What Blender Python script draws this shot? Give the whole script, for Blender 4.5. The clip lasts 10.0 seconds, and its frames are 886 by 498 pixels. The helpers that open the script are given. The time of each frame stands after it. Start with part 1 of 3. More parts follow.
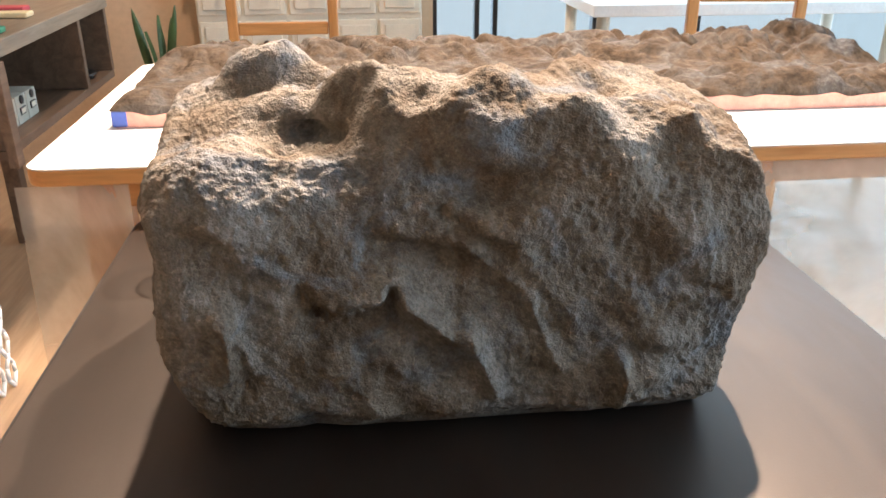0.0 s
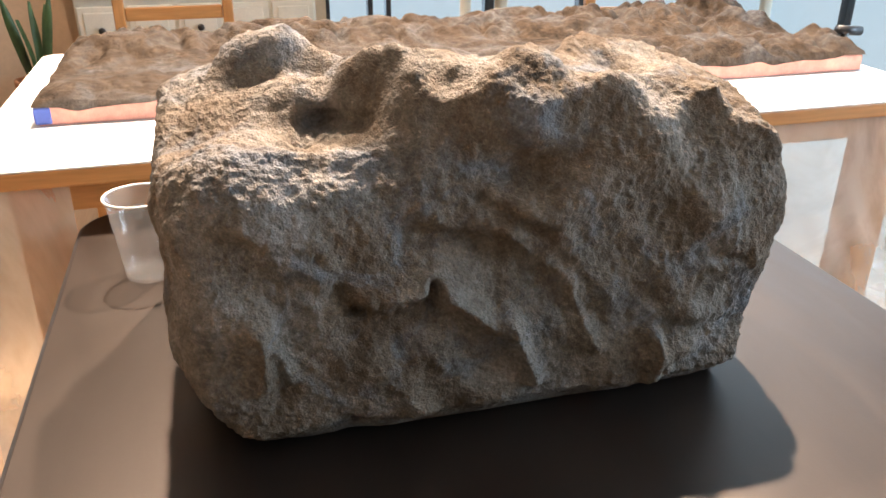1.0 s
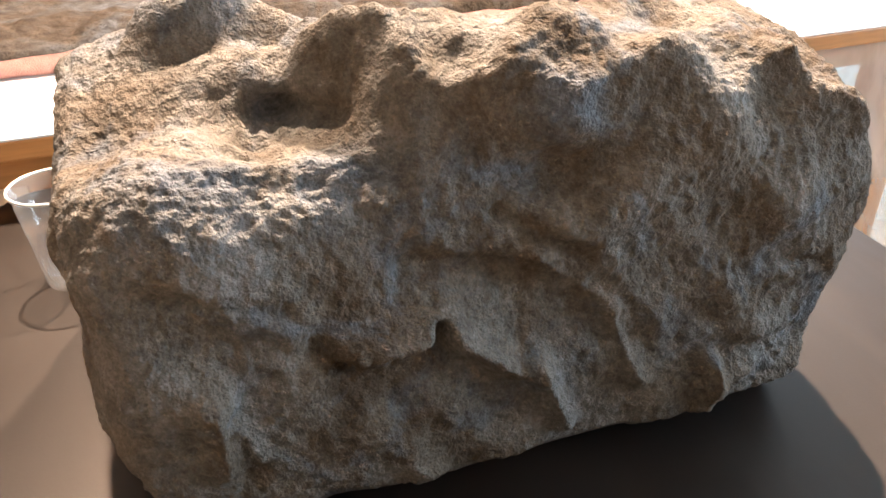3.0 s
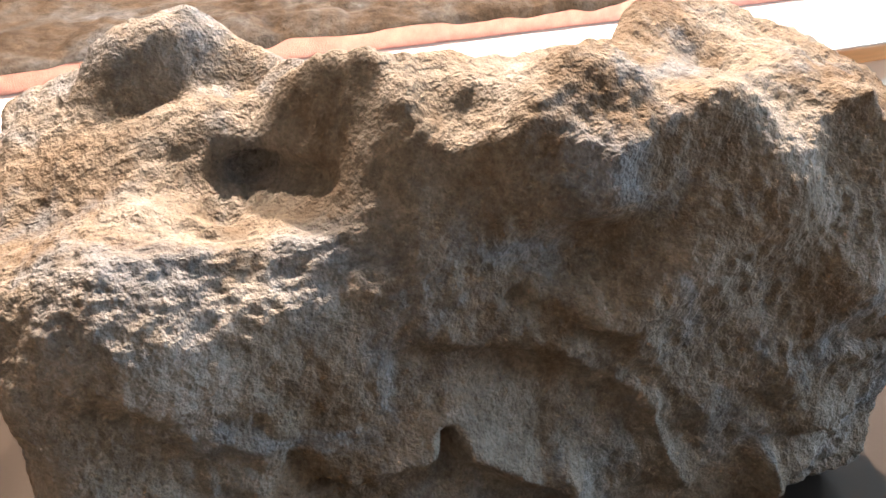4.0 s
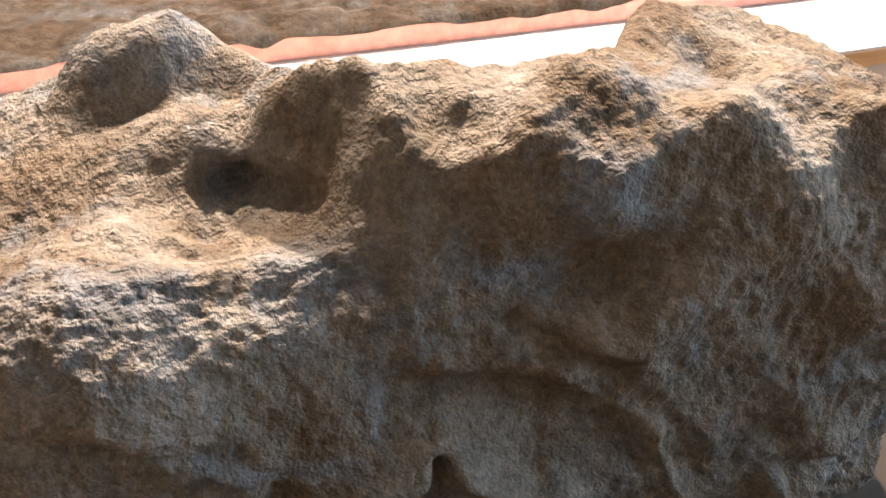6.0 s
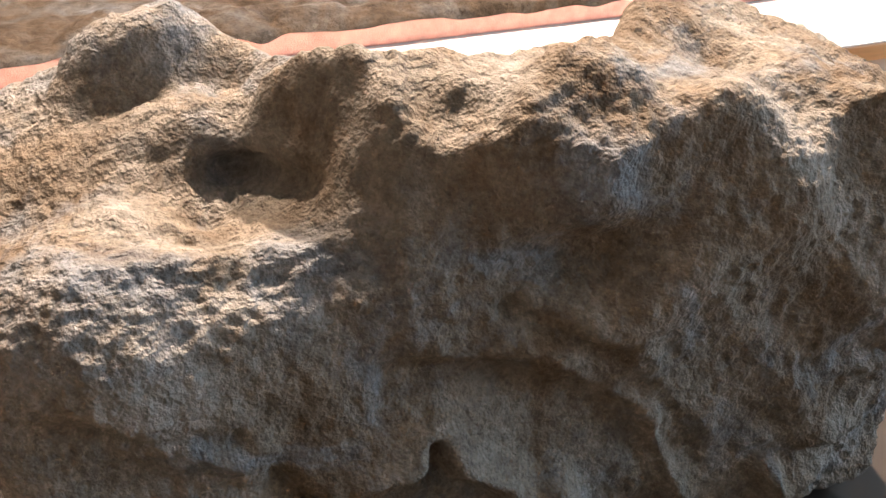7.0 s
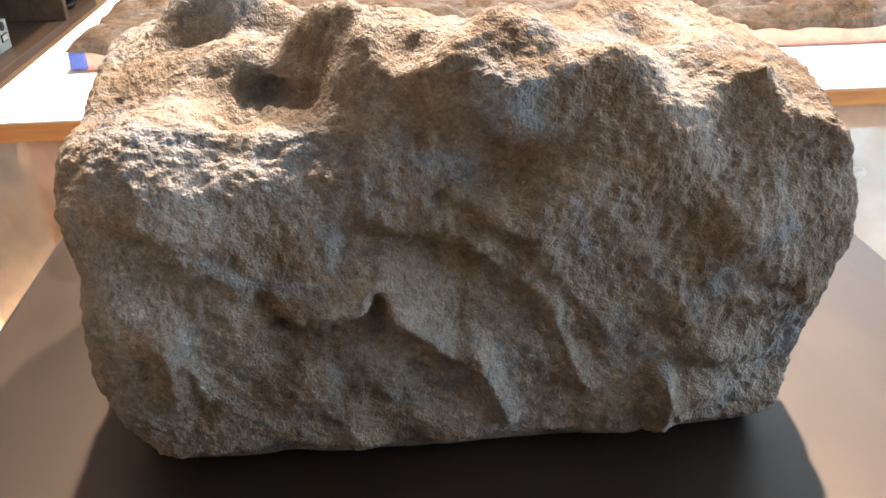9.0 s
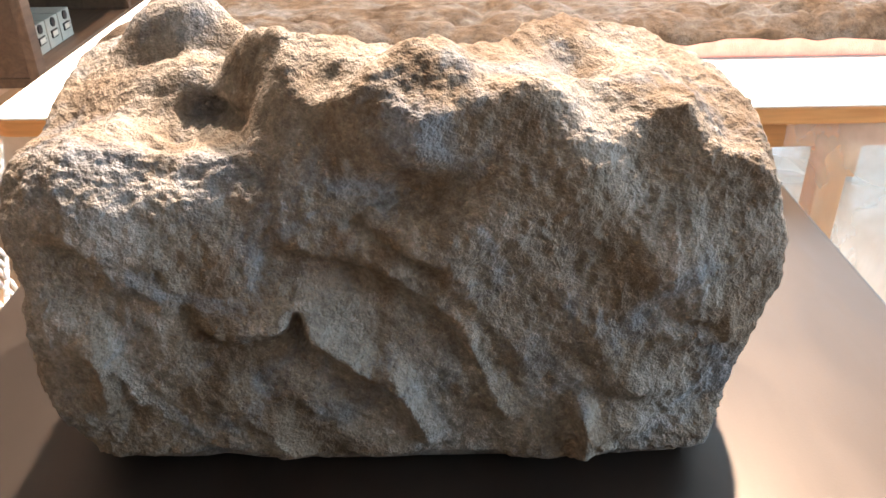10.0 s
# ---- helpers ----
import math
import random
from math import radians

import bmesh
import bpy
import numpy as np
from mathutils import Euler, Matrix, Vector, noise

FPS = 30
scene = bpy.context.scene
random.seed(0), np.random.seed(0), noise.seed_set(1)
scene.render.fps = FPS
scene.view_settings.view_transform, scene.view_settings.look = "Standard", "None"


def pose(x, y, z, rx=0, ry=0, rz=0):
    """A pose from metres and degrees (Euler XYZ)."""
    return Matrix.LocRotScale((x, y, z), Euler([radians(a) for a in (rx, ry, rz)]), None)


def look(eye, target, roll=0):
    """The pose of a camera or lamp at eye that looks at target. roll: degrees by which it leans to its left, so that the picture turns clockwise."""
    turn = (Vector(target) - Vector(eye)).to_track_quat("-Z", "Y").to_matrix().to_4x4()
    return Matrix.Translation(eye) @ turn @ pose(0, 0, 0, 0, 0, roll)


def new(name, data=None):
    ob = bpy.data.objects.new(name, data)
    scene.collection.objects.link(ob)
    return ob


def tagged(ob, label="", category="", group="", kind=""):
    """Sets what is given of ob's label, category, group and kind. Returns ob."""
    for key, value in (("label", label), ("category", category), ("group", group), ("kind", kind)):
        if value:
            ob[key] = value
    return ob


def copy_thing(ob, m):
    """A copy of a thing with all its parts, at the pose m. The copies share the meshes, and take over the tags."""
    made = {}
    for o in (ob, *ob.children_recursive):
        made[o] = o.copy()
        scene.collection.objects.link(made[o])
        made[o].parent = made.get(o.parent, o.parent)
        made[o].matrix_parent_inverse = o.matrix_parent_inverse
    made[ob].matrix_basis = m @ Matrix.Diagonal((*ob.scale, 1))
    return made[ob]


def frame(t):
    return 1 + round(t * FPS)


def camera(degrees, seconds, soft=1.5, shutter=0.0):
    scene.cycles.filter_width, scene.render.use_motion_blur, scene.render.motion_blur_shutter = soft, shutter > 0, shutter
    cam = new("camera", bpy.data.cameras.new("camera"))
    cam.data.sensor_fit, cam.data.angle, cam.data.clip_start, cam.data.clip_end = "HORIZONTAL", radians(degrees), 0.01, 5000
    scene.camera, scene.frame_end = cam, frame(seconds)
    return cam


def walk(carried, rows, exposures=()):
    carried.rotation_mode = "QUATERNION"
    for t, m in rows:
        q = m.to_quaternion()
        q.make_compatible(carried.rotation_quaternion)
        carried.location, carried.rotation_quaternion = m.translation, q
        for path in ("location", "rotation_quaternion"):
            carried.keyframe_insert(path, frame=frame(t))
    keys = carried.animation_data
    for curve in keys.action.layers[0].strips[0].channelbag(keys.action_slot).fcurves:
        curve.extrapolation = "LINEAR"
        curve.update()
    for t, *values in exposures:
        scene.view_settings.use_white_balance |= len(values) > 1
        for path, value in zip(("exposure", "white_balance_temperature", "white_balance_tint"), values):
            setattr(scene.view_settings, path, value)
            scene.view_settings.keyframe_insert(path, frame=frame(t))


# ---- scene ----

# ---------------- camera and its walk ----------------
cam = camera(57.5, 10.0, soft=1.7)
PATH = [
    (0.0, 0.0002, 0.0001, 1.1004, 66.26, 0.00, -6.49),
    (0.5, -0.0639, 0.0172, 1.1028, 65.74, 0.23, -11.25),
    (1.0, -0.1091, 0.0426, 1.0976, 64.92, -0.14, -15.60),
    (1.5, -0.1277, 0.0627, 1.1015, 63.54, -0.31, -19.69),
    (2.0, -0.1395, 0.0735, 1.1056, 62.70, -0.35, -20.57),
    (2.2, -0.1347, 0.0877, 1.1033, 62.06, -0.08, -20.70),
    (3.3, -0.0759, 0.2406, 1.0959, 58.01, 0.72, -19.00),
    (3.5, -0.0686, 0.2570, 1.0990, 58.20, 0.85, -18.88),
    (4.0, -0.0573, 0.2833, 1.0969, 57.87, 1.04, -18.20),
    (4.5, -0.0545, 0.2944, 1.0956, 57.51, 1.16, -18.00),
    (5.0, -0.0537, 0.2992, 1.0950, 57.36, 1.10, -17.74),
    (5.5, -0.0468, 0.3024, 1.0966, 57.55, 0.89, -17.82),
    (7.0, -0.0464, 0.2972, 1.0926, 57.52, 0.95, -17.76),
    (7.5, -0.0416, 0.2681, 1.0867, 57.60, 0.94, -14.87),
    (8.0, -0.0267, 0.2179, 1.0759, 58.82, 1.14, -12.01),
    (8.5, -0.0019, 0.1628, 1.0813, 61.25, 0.66, -8.54),
    (9.0, 0.0208, 0.1344, 1.0842, 61.19, 0.41, -6.11),
    (9.5, 0.0653, 0.1241, 1.1044, 61.29, 0.66, -3.17),
    (10.0, 0.1142, 0.1323, 1.1088, 60.22, 0.82, -0.46),
]
EXPOSURES = [(0.0, 0.0), (2.2, -0.08), (3.5, 0.12), (4.2, -0.05), (5.5, -0.26), (7.6, -0.28), (8.5, 0.22), (10.0, 0.32)]
walk(cam, [(t, pose(x, y, z, rx, ry, rz)) for t, x, y, z, rx, ry, rz in PATH], EXPOSURES)

# ---------------- world, daylight, lamps ----------------
world = bpy.data.worlds.new("sky")
scene.world = world
world.use_nodes = True
sky = world.node_tree.nodes.new("ShaderNodeTexSky")
sky.sky_type, sky.sun_disc = "NISHITA", False
sky.sun_elevation, sky.sun_rotation = radians(40), radians(100)
world.node_tree.links.new(sky.outputs[0], world.node_tree.nodes["Background"].inputs[0])
world.node_tree.nodes["Background"].inputs[1].default_value = 0.12


def area_light(name, at, to, sx, sy, watts, colour):
    data = bpy.data.lights.new(name, "AREA")
    data.shape, data.size, data.size_y, data.energy, data.color = "RECTANGLE", sx, sy, watts, colour
    ob = new(name, data)
    ob.matrix_world = look(at, to)
    return ob


def spot_light(name, at, to, watts, colour, radius=0.03, cone=70):
    data = bpy.data.lights.new(name, "SPOT")
    data.energy, data.color, data.shadow_soft_size = watts, colour, radius
    data.spot_size, data.spot_blend = radians(cone), 0.5
    ob = new(name, data)
    ob.matrix_world = look(at, to)
    return ob


WARM = (1.0, 0.80, 0.64)
COOL = (0.55, 0.77, 1.0)
LAMP_A, LAMP_B, FILL_D = (0.66, 1.62), (-0.08, 1.72), (-0.35, 2.75)
DOOR_GLOW = 0.85
spot_light("ceiling_or_fill_light", (*LAMP_A, 2.56), (0.15, 0.8, 0.75), 790, WARM, 0.026, 72)
spot_light("ceiling_or_fill_light", (*LAMP_B, 2.56), (0.1, 0.9, 0.75), 455, WARM, 0.026, 90)
# unseen fill, added to brighten the cabinet and back wall
spot_light("ceiling_or_fill_light", (*FILL_D, 2.56), (-0.3, 3.45, 0.5), 110, WARM, 0.026, 95)
area_light("window_daylight", (4.55, -0.4, 1.55), (0.0, 0.2, 1.0), 2.6, 1.5, 225, COOL)
area_light("door_daylight", (2.1, 3.50, 1.25), (1.7, 0.5, 0.6), 3.4, 2.2, 70, COOL)

# ---------------- materials ----------------


def material(name, rough=0.6, metal=0.0, spec=0.5):
    m = bpy.data.materials.new(name)
    m.use_nodes = True
    b = m.node_tree.nodes["Principled BSDF"]
    b.inputs["Roughness"].default_value, b.inputs["Metallic"].default_value = rough, metal
    b.inputs["Specular IOR Level"].default_value = spec
    return m, m.node_tree.nodes, m.node_tree.links, b


def coords(nodes, links, scale=(1, 1, 1), rot=(0, 0, 0), kind="Object"):
    tc, mp = nodes.new("ShaderNodeTexCoord"), nodes.new("ShaderNodeMapping")
    mp.inputs["Scale"].default_value, mp.inputs["Rotation"].default_value = scale, rot
    links.new(tc.outputs[kind], mp.inputs["Vector"])
    return mp.outputs["Vector"]


def noise_tex(nodes, links, vec, scale, detail=4.0, rough=0.55, warp=0.0):
    n = nodes.new("ShaderNodeTexNoise")
    n.inputs["Scale"].default_value, n.inputs["Detail"].default_value = scale, detail
    n.inputs["Roughness"].default_value, n.inputs["Distortion"].default_value = rough, warp
    links.new(vec, n.inputs["Vector"])
    return n.outputs["Fac"]


def ramp(nodes, links, fac, stops):
    r = nodes.new("ShaderNodeValToRGB")
    while len(r.color_ramp.elements) < len(stops):
        r.color_ramp.elements.new(0.5)
    for e, (p, c) in zip(r.color_ramp.elements, stops):
        e.position, e.color = p, (*c, 1) if len(c) == 3 else c
    links.new(fac, r.inputs["Fac"])
    return r.outputs["Color"]


def blend(nodes, links, fac, a, b, mode="MIX"):
    m = nodes.new("ShaderNodeMix")
    m.data_type, m.blend_type = "RGBA", mode
    for value, socket in ((fac, m.inputs[0]), (a, m.inputs[6]), (b, m.inputs[7])):
        if isinstance(value, (int, float)):
            socket.default_value = value
        elif isinstance(value, tuple):
            socket.default_value = (*value, 1)
        else:
            links.new(value, socket)
    return m.outputs[2]


def bump_node(nodes, links, height, strength, distance, under=None):
    b = nodes.new("ShaderNodeBump")
    b.inputs["Strength"].default_value, b.inputs["Distance"].default_value = strength, distance
    links.new(height, b.inputs["Height"])
    if under is not None:
        links.new(under, b.inputs["Normal"])
    return b.outputs["Normal"]


def plain(name, colour, rough=0.5, vary=0.12, scale=12.0, metal=0.0, bump=0.0005, spec=0.5):
    """A painted or moulded surface: slight mottling at two scales and a little relief."""
    m, n, l, b = material(name, rough, metal, spec)
    v = coords(n, l)
    dark = tuple(c * (1 - vary) for c in colour)
    lite = tuple(min(1, c * (1 + vary)) for c in colour)
    big = ramp(n, l, noise_tex(n, l, v, scale), [(0.3, dark), (0.7, lite)])
    fine = ramp(n, l, noise_tex(n, l, v, scale * 14), [(0.3, (0.9, 0.9, 0.9)), (0.7, (1, 1, 1))])
    l.new(blend(n, l, 1.0, big, fine, "MULTIPLY"), b.inputs["Base Color"])
    if bump:
        l.new(bump_node(n, l, noise_tex(n, l, v, scale * 10), 0.4, bump), b.inputs["Normal"])
    return m


def wood(name, dark, lite, axis="x", rough=0.45, scale=1.0):
    m, n, l, b = material(name, rough)
    s = {"x": (1.2, 14, 14), "y": (14, 1.2, 14), "z": (14, 14, 1.2)}[axis]
    v = coords(n, l, tuple(k * scale for k in s))
    grain = ramp(n, l, noise_tex(n, l, v, 2.0, 6, 0.6, 1.2), [(0.3, dark), (0.68, lite)])
    fibre = ramp(n, l, noise_tex(n, l, v, 14.0, 3), [(0.3, (0.82, 0.82, 0.82)), (0.7, (1, 1, 1))])
    l.new(blend(n, l, 1.0, grain, fibre, "MULTIPLY"), b.inputs["Base Color"])
    l.new(bump_node(n, l, noise_tex(n, l, v, 8.0, 4), 0.3, 0.0006), b.inputs["Normal"])
    return m


def rock_paint():
    """Coarse painted stone: umber and blue-grey dry brushing over crumbly grit."""
    m, n, l, b = material("painted_rock", 0.88, 0, 0.12)
    v = coords(n, l)
    vs = coords(n, l, (1, 1, 0.5), (0, radians(35), 0))
    patch = noise_tex(n, l, vs, 11.0, 6, 0.62, 0.9)
    base = ramp(n, l, patch, [(0.34, (0.105, 0.074, 0.050)), (0.45, (0.150, 0.116, 0.086)), (0.55, (0.184, 0.158, 0.132)), (0.68, (0.225, 0.206, 0.186))])
    wash = ramp(n, l, noise_tex(n, l, v, 17.0, 6, 0.65, 0.7), [(0.52, (0, 0, 0)), (0.66, (0.7, 0.7, 0.7))])
    base = blend(n, l, wash, base, (0.150, 0.162, 0.180))
    scuff = ramp(n, l, noise_tex(n, l, v, 46.0, 8, 0.78, 0.4), [(0.36, (0.76, 0.73, 0.70)), (0.5, (1, 1, 1)), (0.66, (1.34, 1.34, 1.35))])
    grit = ramp(n, l, noise_tex(n, l, v, 330.0, 6, 0.8), [(0.36, (0.74, 0.73, 0.72)), (0.52, (1, 1, 1)), (0.66, (1.28, 1.27, 1.26))])
    col = blend(n, l, 1.0, blend(n, l, 1.0, base, scuff, "MULTIPLY"), grit, "MULTIPLY")
    l.new(col, b.inputs["Base Color"])
    coarse = bump_node(n, l, noise_tex(n, l, v, 150.0, 3, 0.55), 1.0, 0.0038)
    crumbs = n.new("ShaderNodeTexVoronoi")
    crumbs.inputs["Scale"].default_value = 420.0
    l.new(v, crumbs.inputs["Vector"])
    crumbly = bump_node(n, l, crumbs.outputs["Distance"], -0.8, 0.0024, coarse)
    l.new(bump_node(n, l, noise_tex(n, l, v, 620.0, 2, 0.5), 1.0, 0.0018, crumbly), b.inputs["Normal"])
    return m


def laminate():
    """Dark brown-black laminate: faint wood figure, wiped smears, dust specks."""
    m, n, l, b = material("black_laminate", 0.42, 0, 0.62)
    b.inputs["Specular Tint"].default_value = (1.0, 0.82, 0.70, 1)
    v = coords(n, l)
    vg = coords(n, l, (9, 1.2, 1))
    tone = ramp(n, l, noise_tex(n, l, v, 6.0, 5), [(0.3, (0.009, 0.0062, 0.005)), (0.7, (0.013, 0.009, 0.007))])
    figure = ramp(n, l, noise_tex(n, l, vg, 7.0, 5, 0.6, 0.6), [(0.35, (0.88, 0.88, 0.88)), (0.65, (1.08, 1.08, 1.08))])
    specks = ramp(n, l, noise_tex(n, l, v, 420.0, 2, 0.5), [(0.80, (0, 0, 0)), (0.83, (0.35, 0.35, 0.35))])
    l.new(blend(n, l, specks, blend(n, l, 1.0, tone, figure, "MULTIPLY"), (0.35, 0.33, 0.30)), b.inputs["Base Color"])
    smear = noise_tex(n, l, coords(n, l, (3, 1, 1), (0, 0, radians(30))), 5.0, 5, 0.6, 0.8)
    l.new(ramp(n, l, smear, [(0.3, (0.36,) * 3), (0.7, (0.46,) * 3)]), b.inputs["Roughness"])
    l.new(bump_node(n, l, noise_tex(n, l, v, 500.0, 2), 0.15, 0.0003), b.inputs["Normal"])
    return m


def film(name, milk, white=(0.9, 0.88, 0.85)):
    """Clear plastic film: mostly see-through, with a milky sheen."""
    m, n, l, b = material(name, 0.25)
    b.inputs["Base Color"].default_value = (*white, 1)
    clear, mix = n.new("ShaderNodeBsdfTransparent"), n.new("ShaderNodeMixShader")
    v = coords(n, l, (1, 1, 0.5))
    fac = ramp(n, l, noise_tex(n, l, v, 4.0, 5, 0.6, 1.5), [(0.35, (milk * 0.4,) * 3), (0.65, (milk,) * 3)])
    l.new(fac, mix.inputs[0])
    l.new(clear.outputs[0], mix.inputs[1])
    l.new(b.outputs[0], mix.inputs[2])
    l.new(mix.outputs[0], n["Material Output"].inputs["Surface"])
    return m


def cup_plastic():
    """Thin clear plastic: see-through, with a sharp sheen and a trace of milkiness."""
    m, n, l, b = material("clear_cup_plastic", 0.07)
    b.inputs["Base Color"].default_value = (0.9, 0.9, 0.9, 1)
    clear, shine = n.new("ShaderNodeBsdfTransparent"), n.new("ShaderNodeBsdfGlossy")
    clear.inputs["Color"].default_value = (0.96, 0.96, 0.96, 1)
    shine.inputs["Roughness"].default_value = 0.06
    mix, mix2 = n.new("ShaderNodeMixShader"), n.new("ShaderNodeMixShader")
    mix.inputs[0].default_value, mix2.inputs[0].default_value = 0.11, 0.05
    l.new(clear.outputs[0], mix.inputs[1])
    l.new(shine.outputs[0], mix.inputs[2])
    l.new(mix.outputs[0], mix2.inputs[1])
    l.new(b.outputs[0], mix2.inputs[2])
    l.new(mix2.outputs[0], n["Material Output"].inputs["Surface"])
    return m


ROCK = rock_paint()
LAMINATE = laminate()
RIM = plain("black_edge_band", (0.02, 0.02, 0.022), 0.35)
STEEL = plain("brushed_steel", (0.55, 0.55, 0.56), 0.3, metal=1.0)
BLACK = plain("black_plastic", (0.015, 0.015, 0.017), 0.4)
WHITE_TOP = plain("white_table_laminate", (0.80, 0.79, 0.77), 0.35, 0.03)
BEECH = wood("honey_beech", (0.50, 0.20, 0.055), (0.66, 0.32, 0.11))
BEECH_V = wood("honey_beech_upright", (0.50, 0.20, 0.055), (0.66, 0.32, 0.11), "z")
OAK = wood("grey_brown_oak", (0.085, 0.050, 0.030), (0.17, 0.105, 0.066), "y")
OAK_TOP = wood("washed_oak_edge", (0.20, 0.145, 0.10), (0.32, 0.25, 0.18), "y")
CREAM = plain("cream_paint", (0.72, 0.66, 0.54), 0.5, 0.05)
WHITE = plain("white_paint", (0.78, 0.78, 0.76), 0.5, 0.04)
TAN_WALL = plain("tan_wall_paint", (0.62, 0.44, 0.29), 0.85, 0.05, 3.0)
PALE_WALL = plain("pale_blue_wall_paint", (0.70, 0.76, 0.80), 0.8, 0.03, 3.0)
CEIL = plain("ceiling_paint", (0.80, 0.79, 0.77), 0.9, 0.03, 3.0)
PINK = plain("pink_foam", (0.66, 0.33, 0.27), 0.85, 0.16, 60.0, bump=0.003)
BLUE_TAPE = plain("blue_tape", (0.05, 0.10, 0.40), 0.6)
LEAF = plain("leaf_green", (0.05, 0.10, 0.035), 0.45, 0.4, 20.0)
POT = plain("terracotta", (0.40, 0.18, 0.09), 0.8)
CUP = cup_plastic()
SHEET = film("clear_plastic_sheet", 0.50, (0.80, 0.70, 0.60))
FLOOR_WOOD = wood("pale_floor_wood", (0.38, 0.24, 0.14), (0.52, 0.36, 0.23), "y", 0.4, 0.5)
LACE = plain("white_lace", (0.80, 0.80, 0.80), 0.8)
KNOB = plain("dark_bronze", (0.05, 0.04, 0.035), 0.4, metal=0.6)

# ---------------- building helpers ----------------


def empty(name, label, category, group=""):
    return tagged(new(name), label, category, group)


def mesh_object(name, bm, mat, smooth=False):
    me = bpy.data.meshes.new(name)
    bm.to_mesh(me)
    bm.free()
    me.materials.append(mat)
    if smooth:
        me.shade_smooth()
    return new(name, me)


def part(name, bm, mat, parent, label="", smooth=False):
    ob = mesh_object(name, bm, mat, smooth)
    ob.parent = parent
    return tagged(ob, label)


def box(bm, x0, x1, y0, y1, z0, z1, bevel=0.0, seg=2):
    m = Matrix.Translation(((x0 + x1) / 2, (y0 + y1) / 2, (z0 + z1) / 2)) @ Matrix.Diagonal((x1 - x0, y1 - y0, z1 - z0, 1))
    vs = bmesh.ops.create_cube(bm, size=1, matrix=m)["verts"]
    if bevel:
        edges = list({e for v in vs for e in v.link_edges})
        bmesh.ops.bevel(bm, geom=edges, offset=bevel, segments=seg, affect="EDGES", profile=0.5)
    return bm


def boxed(*args, **kw):
    return box(bmesh.new(), *args, **kw)


def rod(bm, a, b, r0, r1=None, sides=14):
    a, b = Vector(a), Vector(b)
    m = Matrix.Translation((a + b) / 2) @ (b - a).to_track_quat("Z", "Y").to_matrix().to_4x4()
    bmesh.ops.create_cone(bm, cap_ends=True, segments=sides, radius1=r0, radius2=r0 if r1 is None else r1, depth=(b - a).length, matrix=m)
    return bm


def rodded(*args, **kw):
    return rod(bmesh.new(), *args, **kw)


def lathe(profile, sides=40, at=(0, 0, 0)):
    """A turned shape from (radius, height) pairs."""
    bm = bmesh.new()
    rings = [[bm.verts.new((at[0] + r * math.cos(2 * math.pi * k / sides), at[1] + r * math.sin(2 * math.pi * k / sides), at[2] + h)) for k in range(sides)] for r, h in profile]
    for a, b in zip(rings, rings[1:]):
        for k in range(sides):
            bm.faces.new((a[k], a[(k + 1) % sides], b[(k + 1) % sides], b[k]))
    return bm


def slab(x0, x1, y0, y1, z0, z1, radius, bevel=0.002, steps=8):
    """A board with rounded corners in plan."""
    bm = bmesh.new()
    ring = []
    for cx, cy, a0 in ((x1 - radius, y1 - radius, 0), (x0 + radius, y1 - radius, 90), (x0 + radius, y0 + radius, 180), (x1 - radius, y0 + radius, 270)):
        for k in range(steps + 1):
            a = radians(a0 + 90 * k / steps)
            ring.append(bm.verts.new((cx + radius * math.cos(a), cy + radius * math.sin(a), z0)))
    face = bm.faces.new(ring)
    top = bmesh.ops.extrude_face_region(bm, geom=[face])["geom"]
    bmesh.ops.translate(bm, verts=[v for v in top if isinstance(v, bmesh.types.BMVert)], vec=(0, 0, z1 - z0))
    bmesh.ops.recalc_face_normals(bm, faces=bm.faces[:])
    if bevel:
        edges = [e for e in bm.edges if abs(e.verts[0].co.z - e.verts[1].co.z) < 1e-6]
        bmesh.ops.bevel(bm, geom=edges, offset=bevel, segments=2, affect="EDGES", profile=0.5)
    return bm


def structure(name, bm, mat, label, category):
    return tagged(mesh_object(name, bm, mat), label, category, kind="structure")


# ---------------- the room ----------------
X0, X1, Y0, Y1, H = -1.75, 4.6, -4.6, 3.55, 2.6
structure("floor", boxed(X0 - 0.15, X1 + 0.15, Y0 - 0.15, Y1 + 0.15, -0.1, 0), FLOOR_WOOD, "pale wooden floor", "floor")
structure("ceiling", boxed(X0 - 0.15, X1 + 0.15, Y0 - 0.15, Y1 + 0.15, H, H + 0.1), CEIL, "white ceiling", "ceiling")
structure("wall_north", boxed(X0, 0.36, Y1, Y1 + 0.12, 0, H), TAN_WALL, "tan painted wall behind the cabinet", "wall")
wall = bmesh.new()
box(wall, 0.36, X1, Y1, Y1 + 0.12, 2.42, H)
box(wall, 3.85, X1, Y1, Y1 + 0.12, 0, 2.42)
structure("wall_north_pale", wall, PALE_WALL, "pale wall around the glazed doors", "wall")
structure("wall_west", boxed(X0 - 0.12, X0, Y0, Y1 + 0.12, 0, H), TAN_WALL, "tan painted wall", "wall")
structure("wall_south", boxed(X0 - 0.12, X1 + 0.12, Y0 - 0.12, Y0, 0, H), TAN_WALL, "tan painted wall", "wall")
wall = bmesh.new()
WY0, WY1 = -1.7, 0.9
box(wall, X1, X1 + 0.12, Y0, WY0, 0, H)
box(wall, X1, X1 + 0.12, WY1, Y1 + 0.12, 0, H)
box(wall, X1, X1 + 0.12, WY0, WY1, 0, 0.75)
box(wall, X1, X1 + 0.12, WY0, WY1, 2.25, H)
